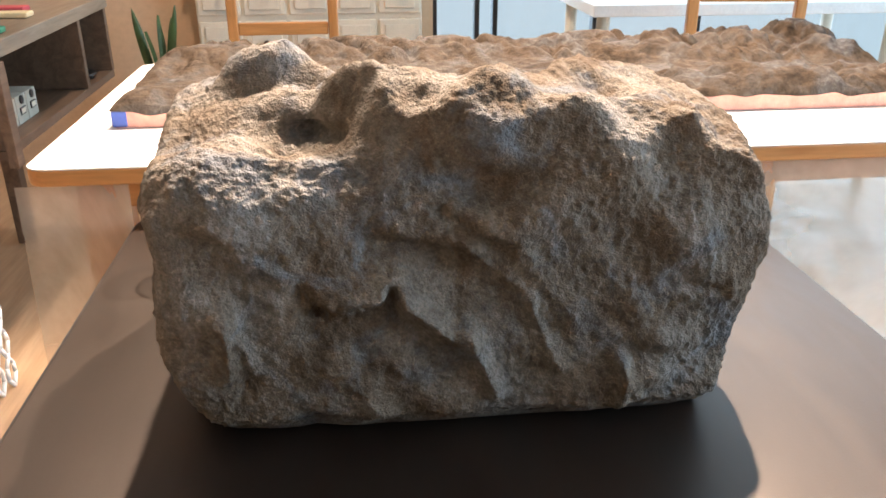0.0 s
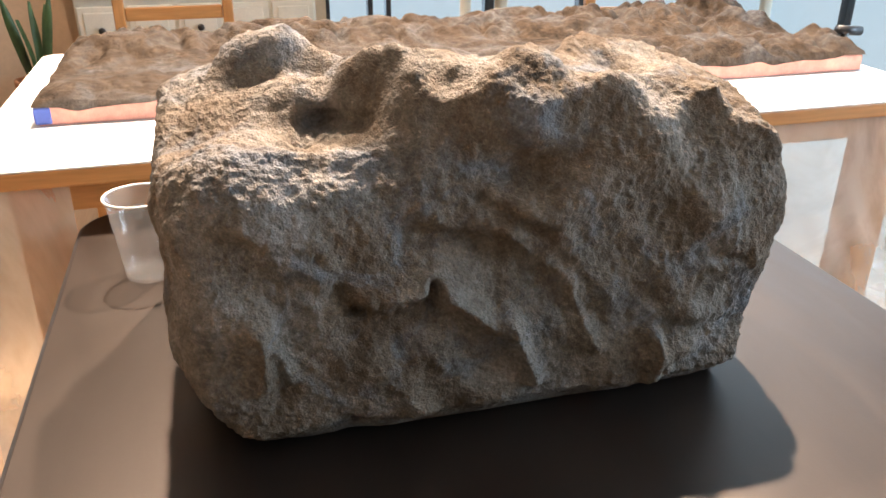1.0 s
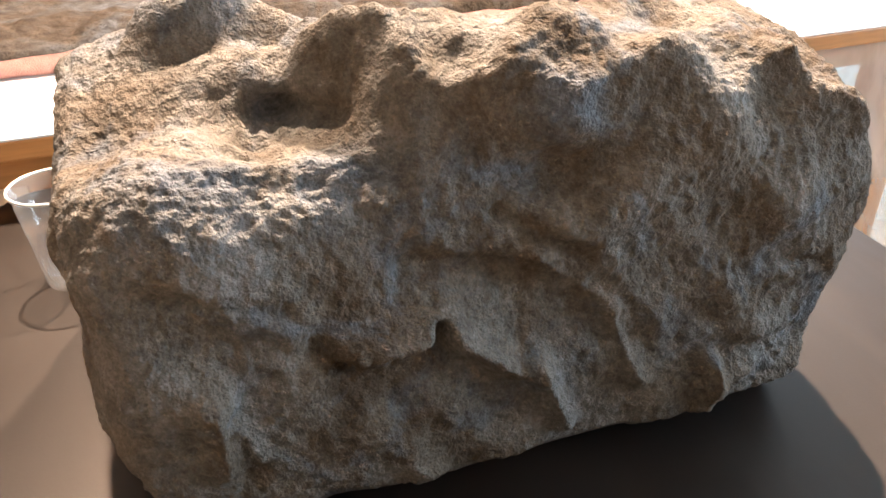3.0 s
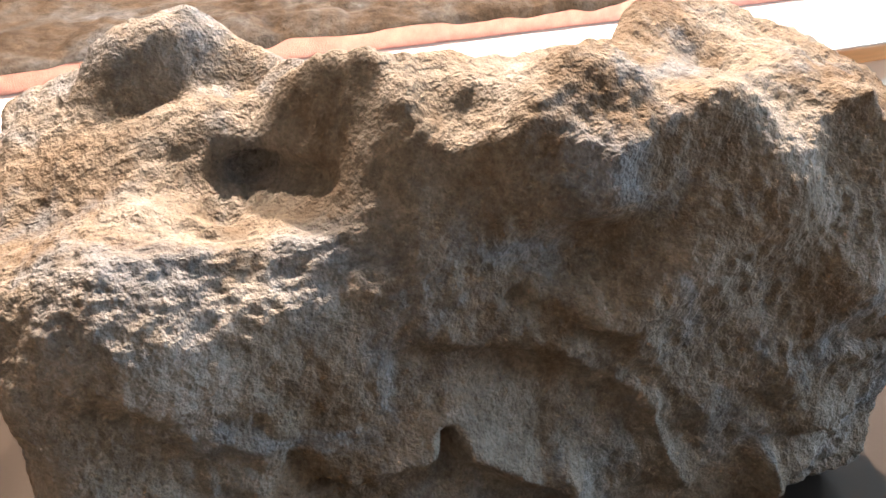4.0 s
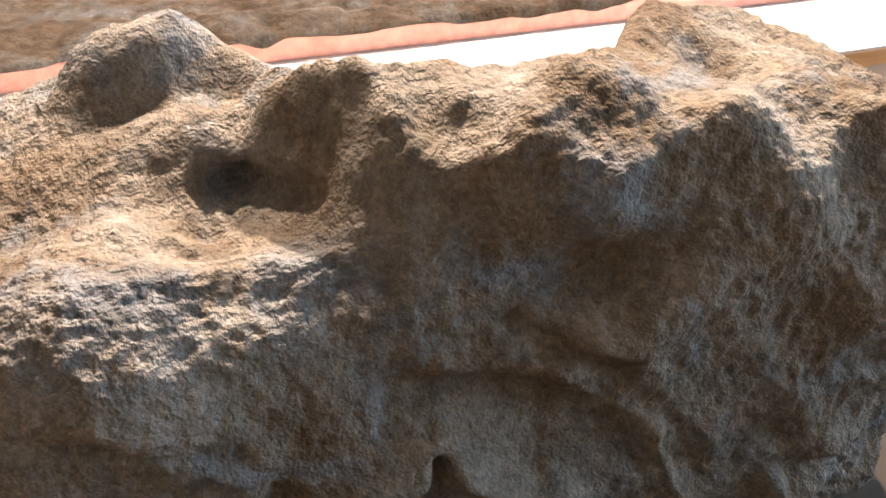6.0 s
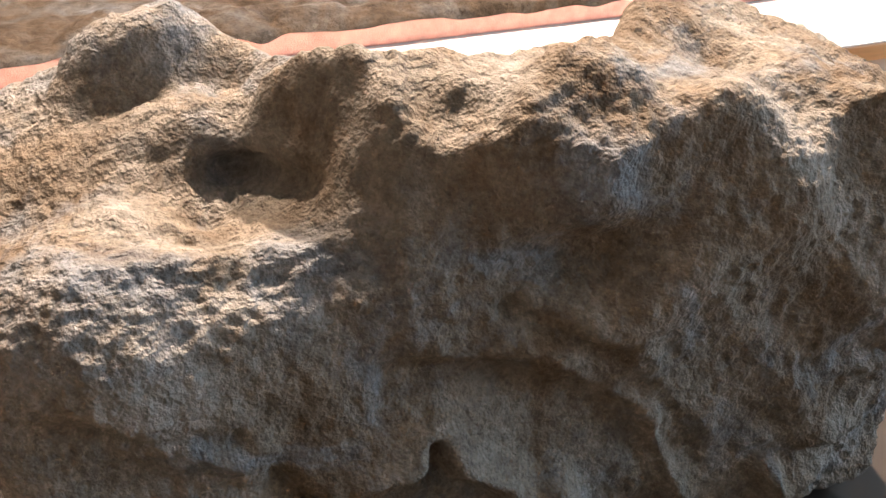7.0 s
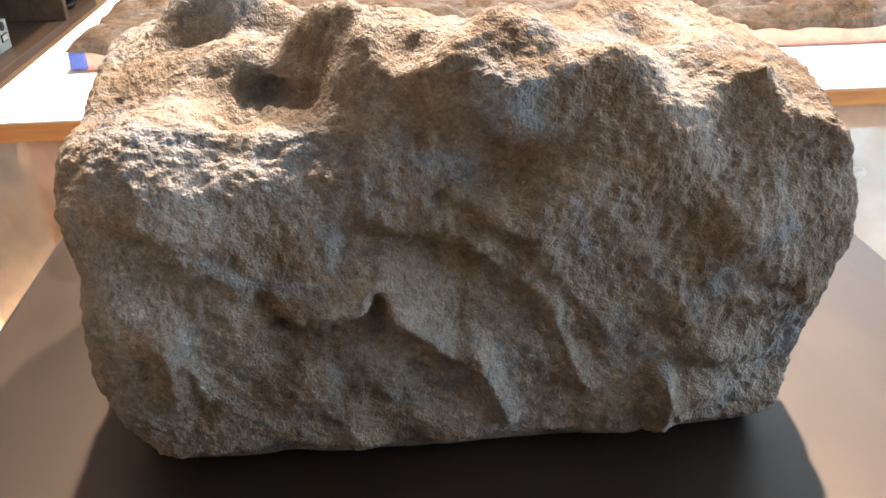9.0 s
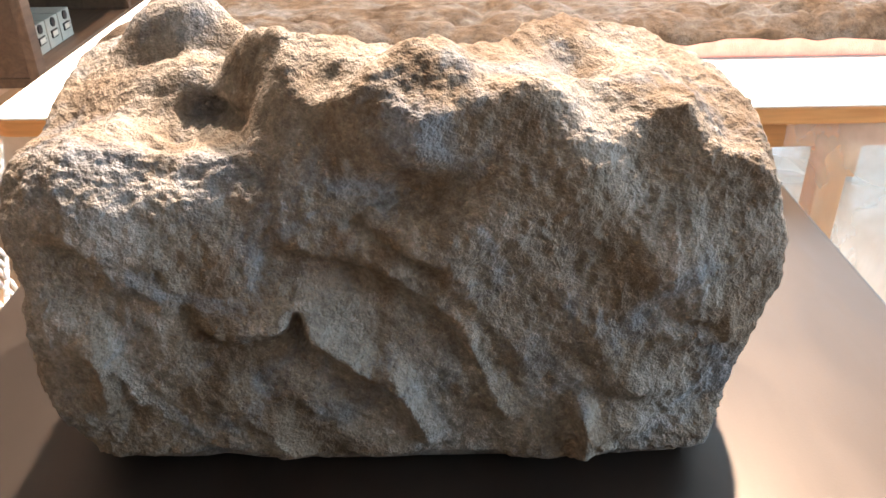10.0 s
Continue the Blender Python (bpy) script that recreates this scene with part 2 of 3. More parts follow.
structure("wall_east", wall, PALE_WALL, "pale wall with a wide window opening", "wall")
window = tagged(new("window_1"), "wide white-framed window", "window", kind="structure")
for a, b, c, d in ((WY0, WY1, 0.75, 0.80), (WY0, WY1, 2.20, 2.25), (WY0, WY0 + 0.05, 0.80, 2.20), (WY1 - 0.05, WY1, 0.80, 2.20), (-0.425, -0.375, 0.80, 2.20)):
    part("window_frame", boxed(X1 + 0.03, X1 + 0.08, a, b, c, d, 0.004), WHITE, window)

# glazed sliding doors with a bright overcast outdoors behind them
doors = tagged(new("door_1"), "glazed sliding doors with thin black frames", "door", kind="structure")
GLASS = film("door_glass", 0.05)
for a, b in ((0.37, 0.556), (0.636, 1.085), (1.107, 1.54), (1.562, 3.03), (3.052, 3.83)):
    pane = part("pane", boxed(a, b, Y1 + 0.052, Y1 + 0.058, 0.05, 2.40), GLASS, doors)
    pane.visible_shadow = False
    for c in (a, b):
        part("door_frame", boxed(c - 0.011, c + 0.011, Y1 + 0.03, Y1 + 0.08, 0.0, 2.42, 0.002), BLACK, doors)
part("door_rail", boxed(0.36, 3.85, Y1 + 0.03, Y1 + 0.08, 0.0, 0.045, 0.003), BLACK, doors)
part("door_handle", boxed(0.588, 0.600, Y1 - 0.02, Y1 + 0.03, 0.70, 0.86, 0.004), STEEL, doors, "grey pull handle")
OUT, n, l, b = material("overcast_glow", 1.0)
glow = n.new("ShaderNodeEmission")
glow.inputs["Strength"].default_value = DOOR_GLOW
split = n.new("ShaderNodeSeparateXYZ")
l.new(coords(n, l), split.inputs[0])
rise = n.new("ShaderNodeMapRange")
rise.inputs["From Min"].default_value, rise.inputs["From Max"].default_value = 0.9, 2.8
rise.inputs["To Min"].default_value, rise.inputs["To Max"].default_value = 0.95 * DOOR_GLOW, 3.2 * DOOR_GLOW
l.new(split.outputs["Z"], rise.inputs["Value"])
l.new(rise.outputs["Result"], glow.inputs["Strength"])
l.new(ramp(n, l, noise_tex(n, l, coords(n, l), 0.6, 2), [(0.3, (0.62, 0.82, 0.96)), (0.7, (0.72, 0.88, 1.0))]), glow.inputs["Color"])
l.new(glow.outputs[0], n["Material Output"].inputs["Surface"])
structure("backdrop", boxed(-2.5, 8.5, 5.8, 5.82, -0.5, 4.8), OUT, "pale overcast daylight outside the doors", "backdrop")

# ---------------- black table ----------------
table = empty("side_table", "black laminate side table with rounded corners and dark rim", "table")
part("tabletop", slab(-0.291, 0.511, 0.24, 1.083, 0.676, 0.700, 0.055, 0.0015), LAMINATE, table)
part("rim", slab(-0.295, 0.515, 0.236, 1.087, 0.674, 0.698, 0.058, 0.003), RIM, table, "dark edge band with a metal glint")
for lx in (-0.25, 0.47):
    for ly in (0.29, 1.0):
        part("leg", rodded((lx, ly, 0), (lx, ly, 0.675), 0.014), BLACK, table, smooth=True)


# ---------------- the rock ----------------


def bump(x, y, cx, cy, rx, ry, turn, height, flat=False):
    """A soft mound (or, with a negative height, a hollow)."""
    c, s = math.cos(radians(turn)), math.sin(radians(turn))
    u, v = ((x - cx) * c + (y - cy) * s) / rx, (-(x - cx) * s + (y - cy) * c) / ry
    d = u * u + v * v
    return height * np.exp(-d * d if flat else -d)


def ridge(x, y, x0, y0, x1, y1, width, height, sharp=False):
    """A crest (or crease) along a line."""
    dx, dy = x1 - x0, y1 - y0
    t = np.clip(((x - x0) * dx + (y - y0) * dy) / (dx * dx + dy * dy), 0, 1)
    d = np.hypot(x - x0 - t * dx, y - y0 - t * dy) / width
    return height * (np.maximum(0, 1 - 0.7 * d) ** 1.3 if sharp else np.exp(-d * d))


def rock_front(x, z):
    """How far forward the front of the rock stands."""
    u, v = x - 0.06, z - 0.82
    face = 0.5389 -0.0115 * u +0.0902 * v +0.106 * u * u +0.478 * v * v
    face -= ridge(x, z, 0.064, 0.883, 0.109, 0.860, 0.010, -0.0012, True)
    face -= ridge(x, z, 0.090, 0.849, 0.144, 0.784, 0.016, -0.0065)
    face -= ridge(x, z, 0.123, 0.846, 0.162, 0.799, 0.010, 0.0010, True)
    face -= ridge(x, z, 0.159, 0.795, 0.159, 0.760, 0.009, 0.0012)
    face -= bump(x, z, 0.107, 0.897, 0.045, 0.024, 0, -0.0239)
    face -= bump(x, z, 0.140, 0.870, 0.038, 0.028, 0, 0.0013)
    face -= bump(x, z, -0.031, 0.814, 0.008, 0.007, 0, -0.0046)
    face -= ridge(x, z, -0.024, 0.823, 0.022, 0.827, 0.011, 0.0057, True)
    face -= bump(x, z, 0.004, 0.799, 0.021, 0.012, 0, -0.0055)
    face -= bump(x, z, 0.024, 0.823, 0.006, 0.008, 0, -0.0171)
    face -= ridge(x, z, 0.029, 0.822, 0.081, 0.783, 0.010, 0.0079, True)
    face -= ridge(x, z, 0.040, 0.789, 0.060, 0.742, 0.014, -0.0022)
    face -= ridge(x, z, -0.063, 0.821, -0.027, 0.737, 0.013, 0.0029)
    face -= ridge(x, z, -0.010, 0.774, 0.018, 0.730, 0.014, 0.0015)
    face -= ridge(x, z, 0.236, 0.822, 0.285, 0.816, 0.009, 0.0074)
    face -= ridge(x, z, 0.206, 0.771, 0.267, 0.764, 0.009, 0.0033, True)
    face -= bump(x, z, 0.225, 0.745, 0.024, 0.012, 0, 0.0119)
    face -= ridge(x, z, 0.201, 0.765, 0.204, 0.717, 0.008, 0.0067, True)
    face -= ridge(x, z, 0.192, 0.847, 0.181, 0.809, 0.012, 0.0009)
    face -= ridge(x, z, 0.011, 0.861, 0.061, 0.849, 0.011, -0.0146)
    face -= ridge(x, z, -0.042, 0.845, -0.057, 0.824, 0.012, -0.0012)
    face -= ridge(x, z, -0.055, 0.857, -0.047, 0.823, 0.012, 0.0020)
    face -= ridge(x, z, 0.067, 0.938, 0.046, 0.885, 0.020, -0.0034)
    face -= ridge(x, z, -0.014, 0.884, 0.007, 0.839, 0.020, -0.0017)
    face -= ridge(x, z, 0.209, 0.810, 0.232, 0.782, 0.014, 0.0076)
    face -= bump(x, z, 0.140, 0.942, 0.021, 0.014, 0, -0.0008)
    face -= bump(x, z, -0.126, 0.760, 0.024, 0.017, 0, 0.0039)
    face -= bump(x, z, 0.109, 0.771, 0.017, 0.021, 0, -0.0009)
    face -= bump(x, z, 0.102, 0.929, 0.021, 0.014, 0, 0.0089)
    face -= ridge(x, z, 0.185, 0.938, 0.176, 0.924, 0.009, 0.0015, True)
    face -= ridge(x, z, 0.062, 0.883, 0.109, 0.859, 0.007, -0.0089, True)
    face -= ridge(x, z, -0.118, 0.873, -0.059, 0.855, 0.006, -0.0055, True)
    face -= ridge(x, z, 0.205, 0.770, 0.267, 0.762, 0.006, -0.0029, True)
    face -= ridge(x, z, 0.201, 0.765, 0.207, 0.722, 0.006, 0.0056, True)
    face -= bump(x, z, -0.031, 0.814, 0.006, 0.006, 0, -0.0087)
    face -= ridge(x, z, 0.023, 0.829, 0.025, 0.805, 0.006, -0.0096, True)
    face -= ridge(x, z, 0.011, 0.858, 0.058, 0.849, 0.006, 0.0060, True)
    face -= ridge(x, z, 0.236, 0.823, 0.281, 0.818, 0.006, -0.0050, True)
    face -= bump(x, z, -0.039, 0.716, 0.016, 0.010, 0, -0.0120)
    face -= ridge(x, z, 0.083, 0.857, 0.128, 0.819, 0.009, 0.0057, True)
    face -= ridge(x, z, 0.128, 0.815, 0.150, 0.762, 0.009, 0.0087, True)
    face -= ridge(x, z, -0.056, 0.853, -0.044, 0.826, 0.008, -0.0044, True)
    face -= ridge(x, z, -0.089, 0.793, -0.083, 0.769, 0.008, 0.0069, True)
    face -= ridge(x, z, 0.037, 0.805, 0.057, 0.752, 0.010, -0.0038, True)
    face -= ridge(x, z, 0.081, 0.792, 0.104, 0.736, 0.009, 0.0139, True)
    face -= ridge(x, z, 0.104, 0.950, 0.119, 0.955, 0.007, 0.0053, True)
    face -= ridge(x, z, 0.084, 0.878, 0.116, 0.856, 0.012, 0.0033, True)
    face -= ridge(x, z, 0.116, 0.856, 0.160, 0.804, 0.012, 0.0019, True)
    face -= bump(x, z, 0.120, 0.888, 0.045, 0.022, 20, 0.0278)
    face -= ridge(x, z, 0.025, 0.830, 0.068, 0.789, 0.010, 0.0070, True)
    face -= ridge(x, z, 0.020, 0.816, 0.026, 0.794, 0.008, -0.0038, True)
    face -= ridge(x, z, -0.023, 0.820, 0.017, 0.826, 0.010, 0.0068, True)
    face -= bump(x, z, -0.028, 0.811, 0.008, 0.006, 0, -0.0036)
    face -= ridge(x, z, -0.028, 0.803, -0.003, 0.775, 0.012, -0.0046, True)
    face -= ridge(x, z, -0.128, 0.877, -0.091, 0.864, 0.010, -0.0044, True)
    face -= ridge(x, z, -0.091, 0.864, -0.056, 0.845, 0.012, 0.0077, True)
    face -= ridge(x, z, -0.054, 0.850, -0.051, 0.833, 0.008, 0.0038, True)
    face -= ridge(x, z, -0.048, 0.829, -0.035, 0.795, 0.012, -0.0059, True)
    face -= ridge(x, z, -0.089, 0.806, -0.092, 0.757, 0.012, -0.0035, True)
    face -= ridge(x, z, -0.100, 0.809, -0.100, 0.767, 0.012, 0.0111, True)
    face -= ridge(x, z, -0.034, 0.808, 0.009, 0.729, 0.014, 0.0050)
    face -= ridge(x, z, -0.002, 0.784, 0.031, 0.726, 0.014, -0.0024)
    face -= ridge(x, z, 0.068, 0.787, 0.105, 0.728, 0.014, -0.0034)
    face -= ridge(x, z, 0.193, 0.774, 0.257, 0.765, 0.008, -0.0015, True)
    face -= ridge(x, z, 0.195, 0.785, 0.253, 0.775, 0.012, 0.0053, True)
    face -= bump(x, z, 0.243, 0.739, 0.026, 0.014, 0, -0.0040)
    face -= ridge(x, z, 0.198, 0.767, 0.218, 0.726, 0.008, 0.0078, True)
    face -= ridge(x, z, 0.190, 0.763, 0.202, 0.729, 0.012, -0.0013, True)
    face -= ridge(x, z, 0.249, 0.928, 0.272, 0.830, 0.028, 0.0043, True)
    face -= ridge(x, z, 0.228, 0.917, 0.246, 0.835, 0.016, -0.0029)
    face -= ridge(x, z, 0.239, 0.826, 0.277, 0.819, 0.010, -0.0040, True)
    face -= bump(x, z, 0.259, 0.803, 0.024, 0.014, -20, 0.0007)
    face -= bump(x, z, 0.033, 0.938, 0.026, 0.026, 0, -0.0100)
    face -= bump(x, z, 0.245, 0.935, 0.026, 0.026, 0, -0.0188)
    face -= bump(x, z, 0.066, 0.834, 0.026, 0.026, 0, -0.0089)
    face -= bump(x, z, -0.116, 0.816, 0.026, 0.026, 0, 0.0093)
    face -= bump(x, z, -0.096, 0.878, 0.026, 0.026, 0, 0.0117)
    face -= bump(x, z, 0.196, 0.912, 0.026, 0.026, 0, 0.0083)
    face -= bump(x, z, 0.094, 0.949, 0.026, 0.026, 0, 0.0068)
    face -= bump(x, z, 0.176, 0.739, 0.026, 0.026, 0, 0.0080)
    face -= bump(x, z, 0.284, 0.905, 0.026, 0.026, 0, -0.0061)
    face -= bump(x, z, -0.103, 0.849, 0.026, 0.026, 0, -0.0063)
    face -= bump(x, z, 0.089, 0.810, 0.026, 0.026, 0, -0.0043)
    face -= bump(x, z, 0.169, 0.894, 0.026, 0.026, 0, 0.0053)
    face -= bump(x, z, 0.245, 0.863, 0.026, 0.026, 0, 0.0107)
    face -= bump(x, z, 0.289, 0.761, 0.026, 0.026, 0, -0.0065)
    face -= bump(x, z, 0.038, 0.950, 0.026, 0.026, 0, -0.0133)
    face -= bump(x, z, 0.120, 0.725, 0.026, 0.026, 0, -0.0051)
    face -= bump(x, z, -0.001, 0.894, 0.026, 0.026, 0, -0.0088)
    face -= bump(x, z, 0.052, 0.945, 0.026, 0.026, 0, 0.0081)
    return face


def rock_crown(x, y):
    """How high the top of the rock stands."""
    u, w = x - 0.06, y - 0.63
    crown = 0.9705 +0.0492 * u +0.1525 * w -0.773 * u * u
    crown += bump(x, y, -0.076, 0.712, 0.038, 0.022, 0, 0.0140, True)
    crown += bump(x, y, 0.110, 0.588, 0.026, 0.020, 0, 0.0145, True)
    crown += ridge(x, y, 0.085, 0.572, 0.055, 0.556, 0.010, 0.0042, True)
    crown += bump(x, y, 0.165, 0.566, 0.020, 0.014, 0, 0.0104)
    crown += ridge(x, y, 0.185, 0.680, 0.250, 0.665, 0.014, -0.0069)
    crown += bump(x, y, 0.300, 0.600, 0.030, 0.030, 0, 0.0066)
    crown += bump(x, y, -0.055, 0.592, 0.062, 0.034, 0, -0.0162)
    crown += bump(x, y, 0.212, 0.568, 0.016, 0.018, 0, -0.0055)
    crown += bump(x, y, 0.078, 0.630, 0.016, 0.022, 0, -0.0018)
    crown += bump(x, y, -0.105, 0.670, 0.040, 0.030, 0, -0.0054)
    crown += ridge(x, y, -0.120, 0.560, -0.095, 0.555, 0.014, 0.0016)
    crown += bump(x, y, -0.035, 0.680, 0.020, 0.016, 0, -0.0056)
    crown += bump(x, y, 0.020, 0.575, 0.020, 0.016, 0, -0.0129)
    crown += bump(x, y, 0.205, 0.625, 0.025, 0.018, 0, -0.0102)
    crown += bump(x, y, -0.003, 0.583, 0.022, 0.014, 0, -0.0200)
    crown += bump(x, y, 0.008, 0.618, 0.022, 0.018, 0, 0.0007, True)
    crown += bump(x, y, 0.036, 0.608, 0.022, 0.016, 0, 0.0033, True)
    crown += bump(x, y, 0.053, 0.598, 0.010, 0.010, 0, 0.0091)
    crown += ridge(x, y, 0.074, 0.574, 0.115, 0.600, 0.014, 0.0028, True)
    crown += ridge(x, y, 0.074, 0.574, 0.050, 0.562, 0.012, 0.0013, True)
    crown += ridge(x, y, 0.182, 0.575, 0.186, 0.552, 0.010, 0.0007, True)
    crown += bump(x, y, 0.213, 0.566, 0.022, 0.026, 0, -0.0077, True)
    crown += ridge(x, y, 0.268, 0.600, 0.246, 0.552, 0.016, 0.0110, True)
    crown += bump(x, y, 0.290, 0.590, 0.030, 0.030, 0, -0.0168)
    crown += bump(x, y, 0.195, 0.668, 0.030, 0.022, 0, 0.0077, True)
    crown += bump(x, y, -0.075, 0.712, 0.034, 0.020, 0, 0.0087, True)
    crown += bump(x, y, -0.035, 0.680, 0.018, 0.018, 0, -0.0097)
    crown += bump(x, y, -0.025, 0.652, 0.020, 0.014, 0, -0.0166)
    crown += bump(x, y, -0.030, 0.630, 0.030, 0.014, 0, -0.0212)
    crown += bump(x, y, -0.055, 0.622, 0.010, 0.008, 0, -0.0102)
    crown += bump(x, y, -0.085, 0.636, 0.030, 0.020, 0, -0.0135)
    crown += bump(x, y, -0.140, 0.640, 0.030, 0.030, 0, -0.0179)
    crown += ridge(x, y, -0.116, 0.590, -0.092, 0.556, 0.012, 0.0028, True)
    crown += bump(x, y, -0.050, 0.584, 0.060, 0.020, 0, -0.0053)
    crown += bump(x, y, -0.040, 0.606, 0.050, 0.020, 0, -0.0198)
    crown += ridge(x, y, -0.020, 0.645, 0.012, 0.622, 0.012, 0.0173)
    crown += bump(x, y, 0.019, 0.593, 0.026, 0.026, 0, 0.0191)
    crown += bump(x, y, -0.053, 0.643, 0.026, 0.026, 0, -0.0177)
    crown += bump(x, y, 0.236, 0.612, 0.026, 0.026, 0, 0.0066)
    crown += bump(x, y, -0.088, 0.596, 0.026, 0.026, 0, 0.0062)
    crown += bump(x, y, 0.203, 0.641, 0.026, 0.026, 0, -0.0079)
    crown += bump(x, y, 0.019, 0.593, 0.026, 0.026, 0, 0.0104)
    crown += bump(x, y, -0.003, 0.605, 0.026, 0.026, 0, -0.0159)
    crown += bump(x, y, 0.064, 0.593, 0.026, 0.026, 0, 0.0141)
    crown += bump(x, y, -0.070, 0.688, 0.026, 0.026, 0, -0.0032)
    crown += bump(x, y, -0.012, 0.623, 0.026, 0.026, 0, 0.0224)
    crown += bump(x, y, 0.042, 0.596, 0.026, 0.026, 0, -0.0147)
    crown += bump(x, y, 0.019, 0.593, 0.026, 0.026, 0, 0.0068)
    crown += bump(x, y, -0.003, 0.605, 0.026, 0.026, 0, -0.0110)
    crown += bump(x, y, 0.019, 0.593, 0.026, 0.026, 0, 0.0066)
    crown += bump(x, y, 0.040, 0.620, 0.026, 0.026, 0, 0.0047)
    crown += bump(x, y, 0.042, 0.596, 0.026, 0.026, 0, -0.0076)
    crown += bump(x, y, 0.040, 0.620, 0.026, 0.026, 0, 0.0045)
    crown += bump(x, y, 0.042, 0.596, 0.026, 0.026, 0, -0.0074)
    crown += bump(x, y, 0.040, 0.620, 0.026, 0.026, 0, 0.0043)
    crown += bump(x, y, -0.046, 0.654, 0.026, 0.026, 0, 0.0097)
    crown += bump(x, y, -0.031, 0.632, 0.026, 0.026, 0, -0.0086)
    crown += bump(x, y, -0.138, 0.697, 0.026, 0.026, 0, -0.0030)
    crown += bump(x, y, -0.070, 0.684, 0.034, 0.010, 0, -0.0045)
    crown += bump(x, y, 0.012, 0.602, 0.018, 0.010, 0, -0.0040)
    return crown


def lattice(px, py, pz, cell, seed):
    """Smooth random values in space, for numpy arrays."""
    out = np.zeros_like(px)
    gx, gy, gz = px / cell, py / cell, pz / cell
    ix, iy, iz = np.floor(gx), np.floor(gy), np.floor(gz)
    fx, fy, fz = [f * f * (3 - 2 * f) for f in (gx - ix, gy - iy, gz - iz)]
    for a in (0, 1):
        for b in (0, 1):
            for c in (0, 1):
                h = np.sin((ix + a) * 127.1 + (iy + b) * 311.7 + (iz + c) * 74.7 + seed * 17.3) * 43758.5453
                out += (h - np.floor(h)) * (fx if a else 1 - fx) * (fy if b else 1 - fy) * (fz if c else 1 - fz)
    return 2 * out - 1


def mapped(function, ax, ay):
    """The function on a fine grid, for quick looking up between its points."""
    gx, gy = np.meshgrid(ax, ay, indexing="ij")
    table = function(gx.ravel(), gy.ravel()).reshape(gx.shape)

    def at(x, y):
        u = np.clip((x - ax[0]) / (ax[1] - ax[0]), 0, len(ax) - 1.001)
        v = np.clip((y - ay[0]) / (ay[1] - ay[0]), 0, len(ay) - 1.001)
        i, j = u.astype(int), v.astype(int)
        fu, fv = u - i, v - j
        return (table[i, j] * (1 - fu) + table[i + 1, j] * fu) * (1 - fv) + (table[i, j + 1] * (1 - fu) + table[i + 1, j + 1] * fu) * fv
    return at


FRONT_MAP = mapped(rock_front, np.linspace(-0.24, 0.40, 480), np.linspace(0.64, 1.04, 300))
CROWN_MAP = mapped(rock_crown, np.linspace(-0.24, 0.40, 480), np.linspace(0.46, 0.82, 270))


def rock_inside(p):
    """Negative inside the rock, positive outside, in metres."""
    x, y, z = p.T
    # slanting folds, large to small
    s = x * 0.75 + z * 0.66
    q = x * -0.66 + z * 0.75
    folds = 0.0014 * (1 - 2 * np.abs(lattice(s * 1.0, y, q * 0.45, 0.034, 3)))
    lumps = 0.0008 * lattice(x, y, z, 0.036, 1) + 0.0014 * lattice(x, y, z, 0.018, 5)
    rough = folds + lumps
    front = FRONT_MAP(x, z) - y + 0.9 * np.maximum(0, 0.722 - z)
    crown = z - CROWN_MAP(x, y)
    left = np.interp(z, LEFT_Z, LEFT_X) + 0.30 * np.maximum(0, 0.60 - y) - x
    right = x - np.interp(z, RIGHT_Z, RIGHT_X) - 0.25 * np.minimum(0, y - 0.62)
    back = y - np.interp(x, BACK_X, BACK_Y) + 0.55 * (z - 0.95)
    base = 0.7005 - z
    brow = 0.75 * z - 0.66 * y - np.interp(x, BROW_X, BROW_D) - 0.6 * np.maximum(0, y - 0.570)
    parts = np.stack([front, crown, left, right, back, brow])
    k = 0.0045 + 0.0015 * np.clip((0.085 - x) / 0.06, 0, 1)
    top = parts.max(axis=0)
    g = top + k * np.log(np.exp((parts - top) / k).sum(axis=0)) - rough
    return np.maximum(g, base)


BROW_X, BROW_D = (-0.16, -0.131, -0.109, -0.092, -0.07, -0.05, -0.035, -0.01, 0.013, 0.025, 0.04), (0.300, 0.309, 0.320, 0.3155, 0.3085, 0.3065, 0.3045, 0.3045, 0.312, 0.335, 0.40)
BACK_X, BACK_Y = (-0.16, -0.05, -0.02, 0.01, 0.05, 0.10, 0.15, 0.18, 0.20, 0.26, 0.30, 0.33), (0.748, 0.742, 0.712, 0.655, 0.646, 0.648, 0.655, 0.694, 0.714, 0.705, 0.670, 0.650)
LEFT_Z, LEFT_X = (0.69, 0.715, 0.74, 0.77, 0.80, 0.84, 0.88, 0.91, 0.935, 0.97), (-0.116, -0.138, -0.155, -0.165, -0.166, -0.160, -0.166, -0.160, -0.158, -0.155)
RIGHT_Z, RIGHT_X = (0.69, 0.715, 0.74, 0.775, 0.81, 0.84, 0.873, 0.908, 0.946, 0.98), (0.292, 0.305, 0.316, 0.320, 0.327, 0.338, 0.336, 0.325, 0.305, 0.285)


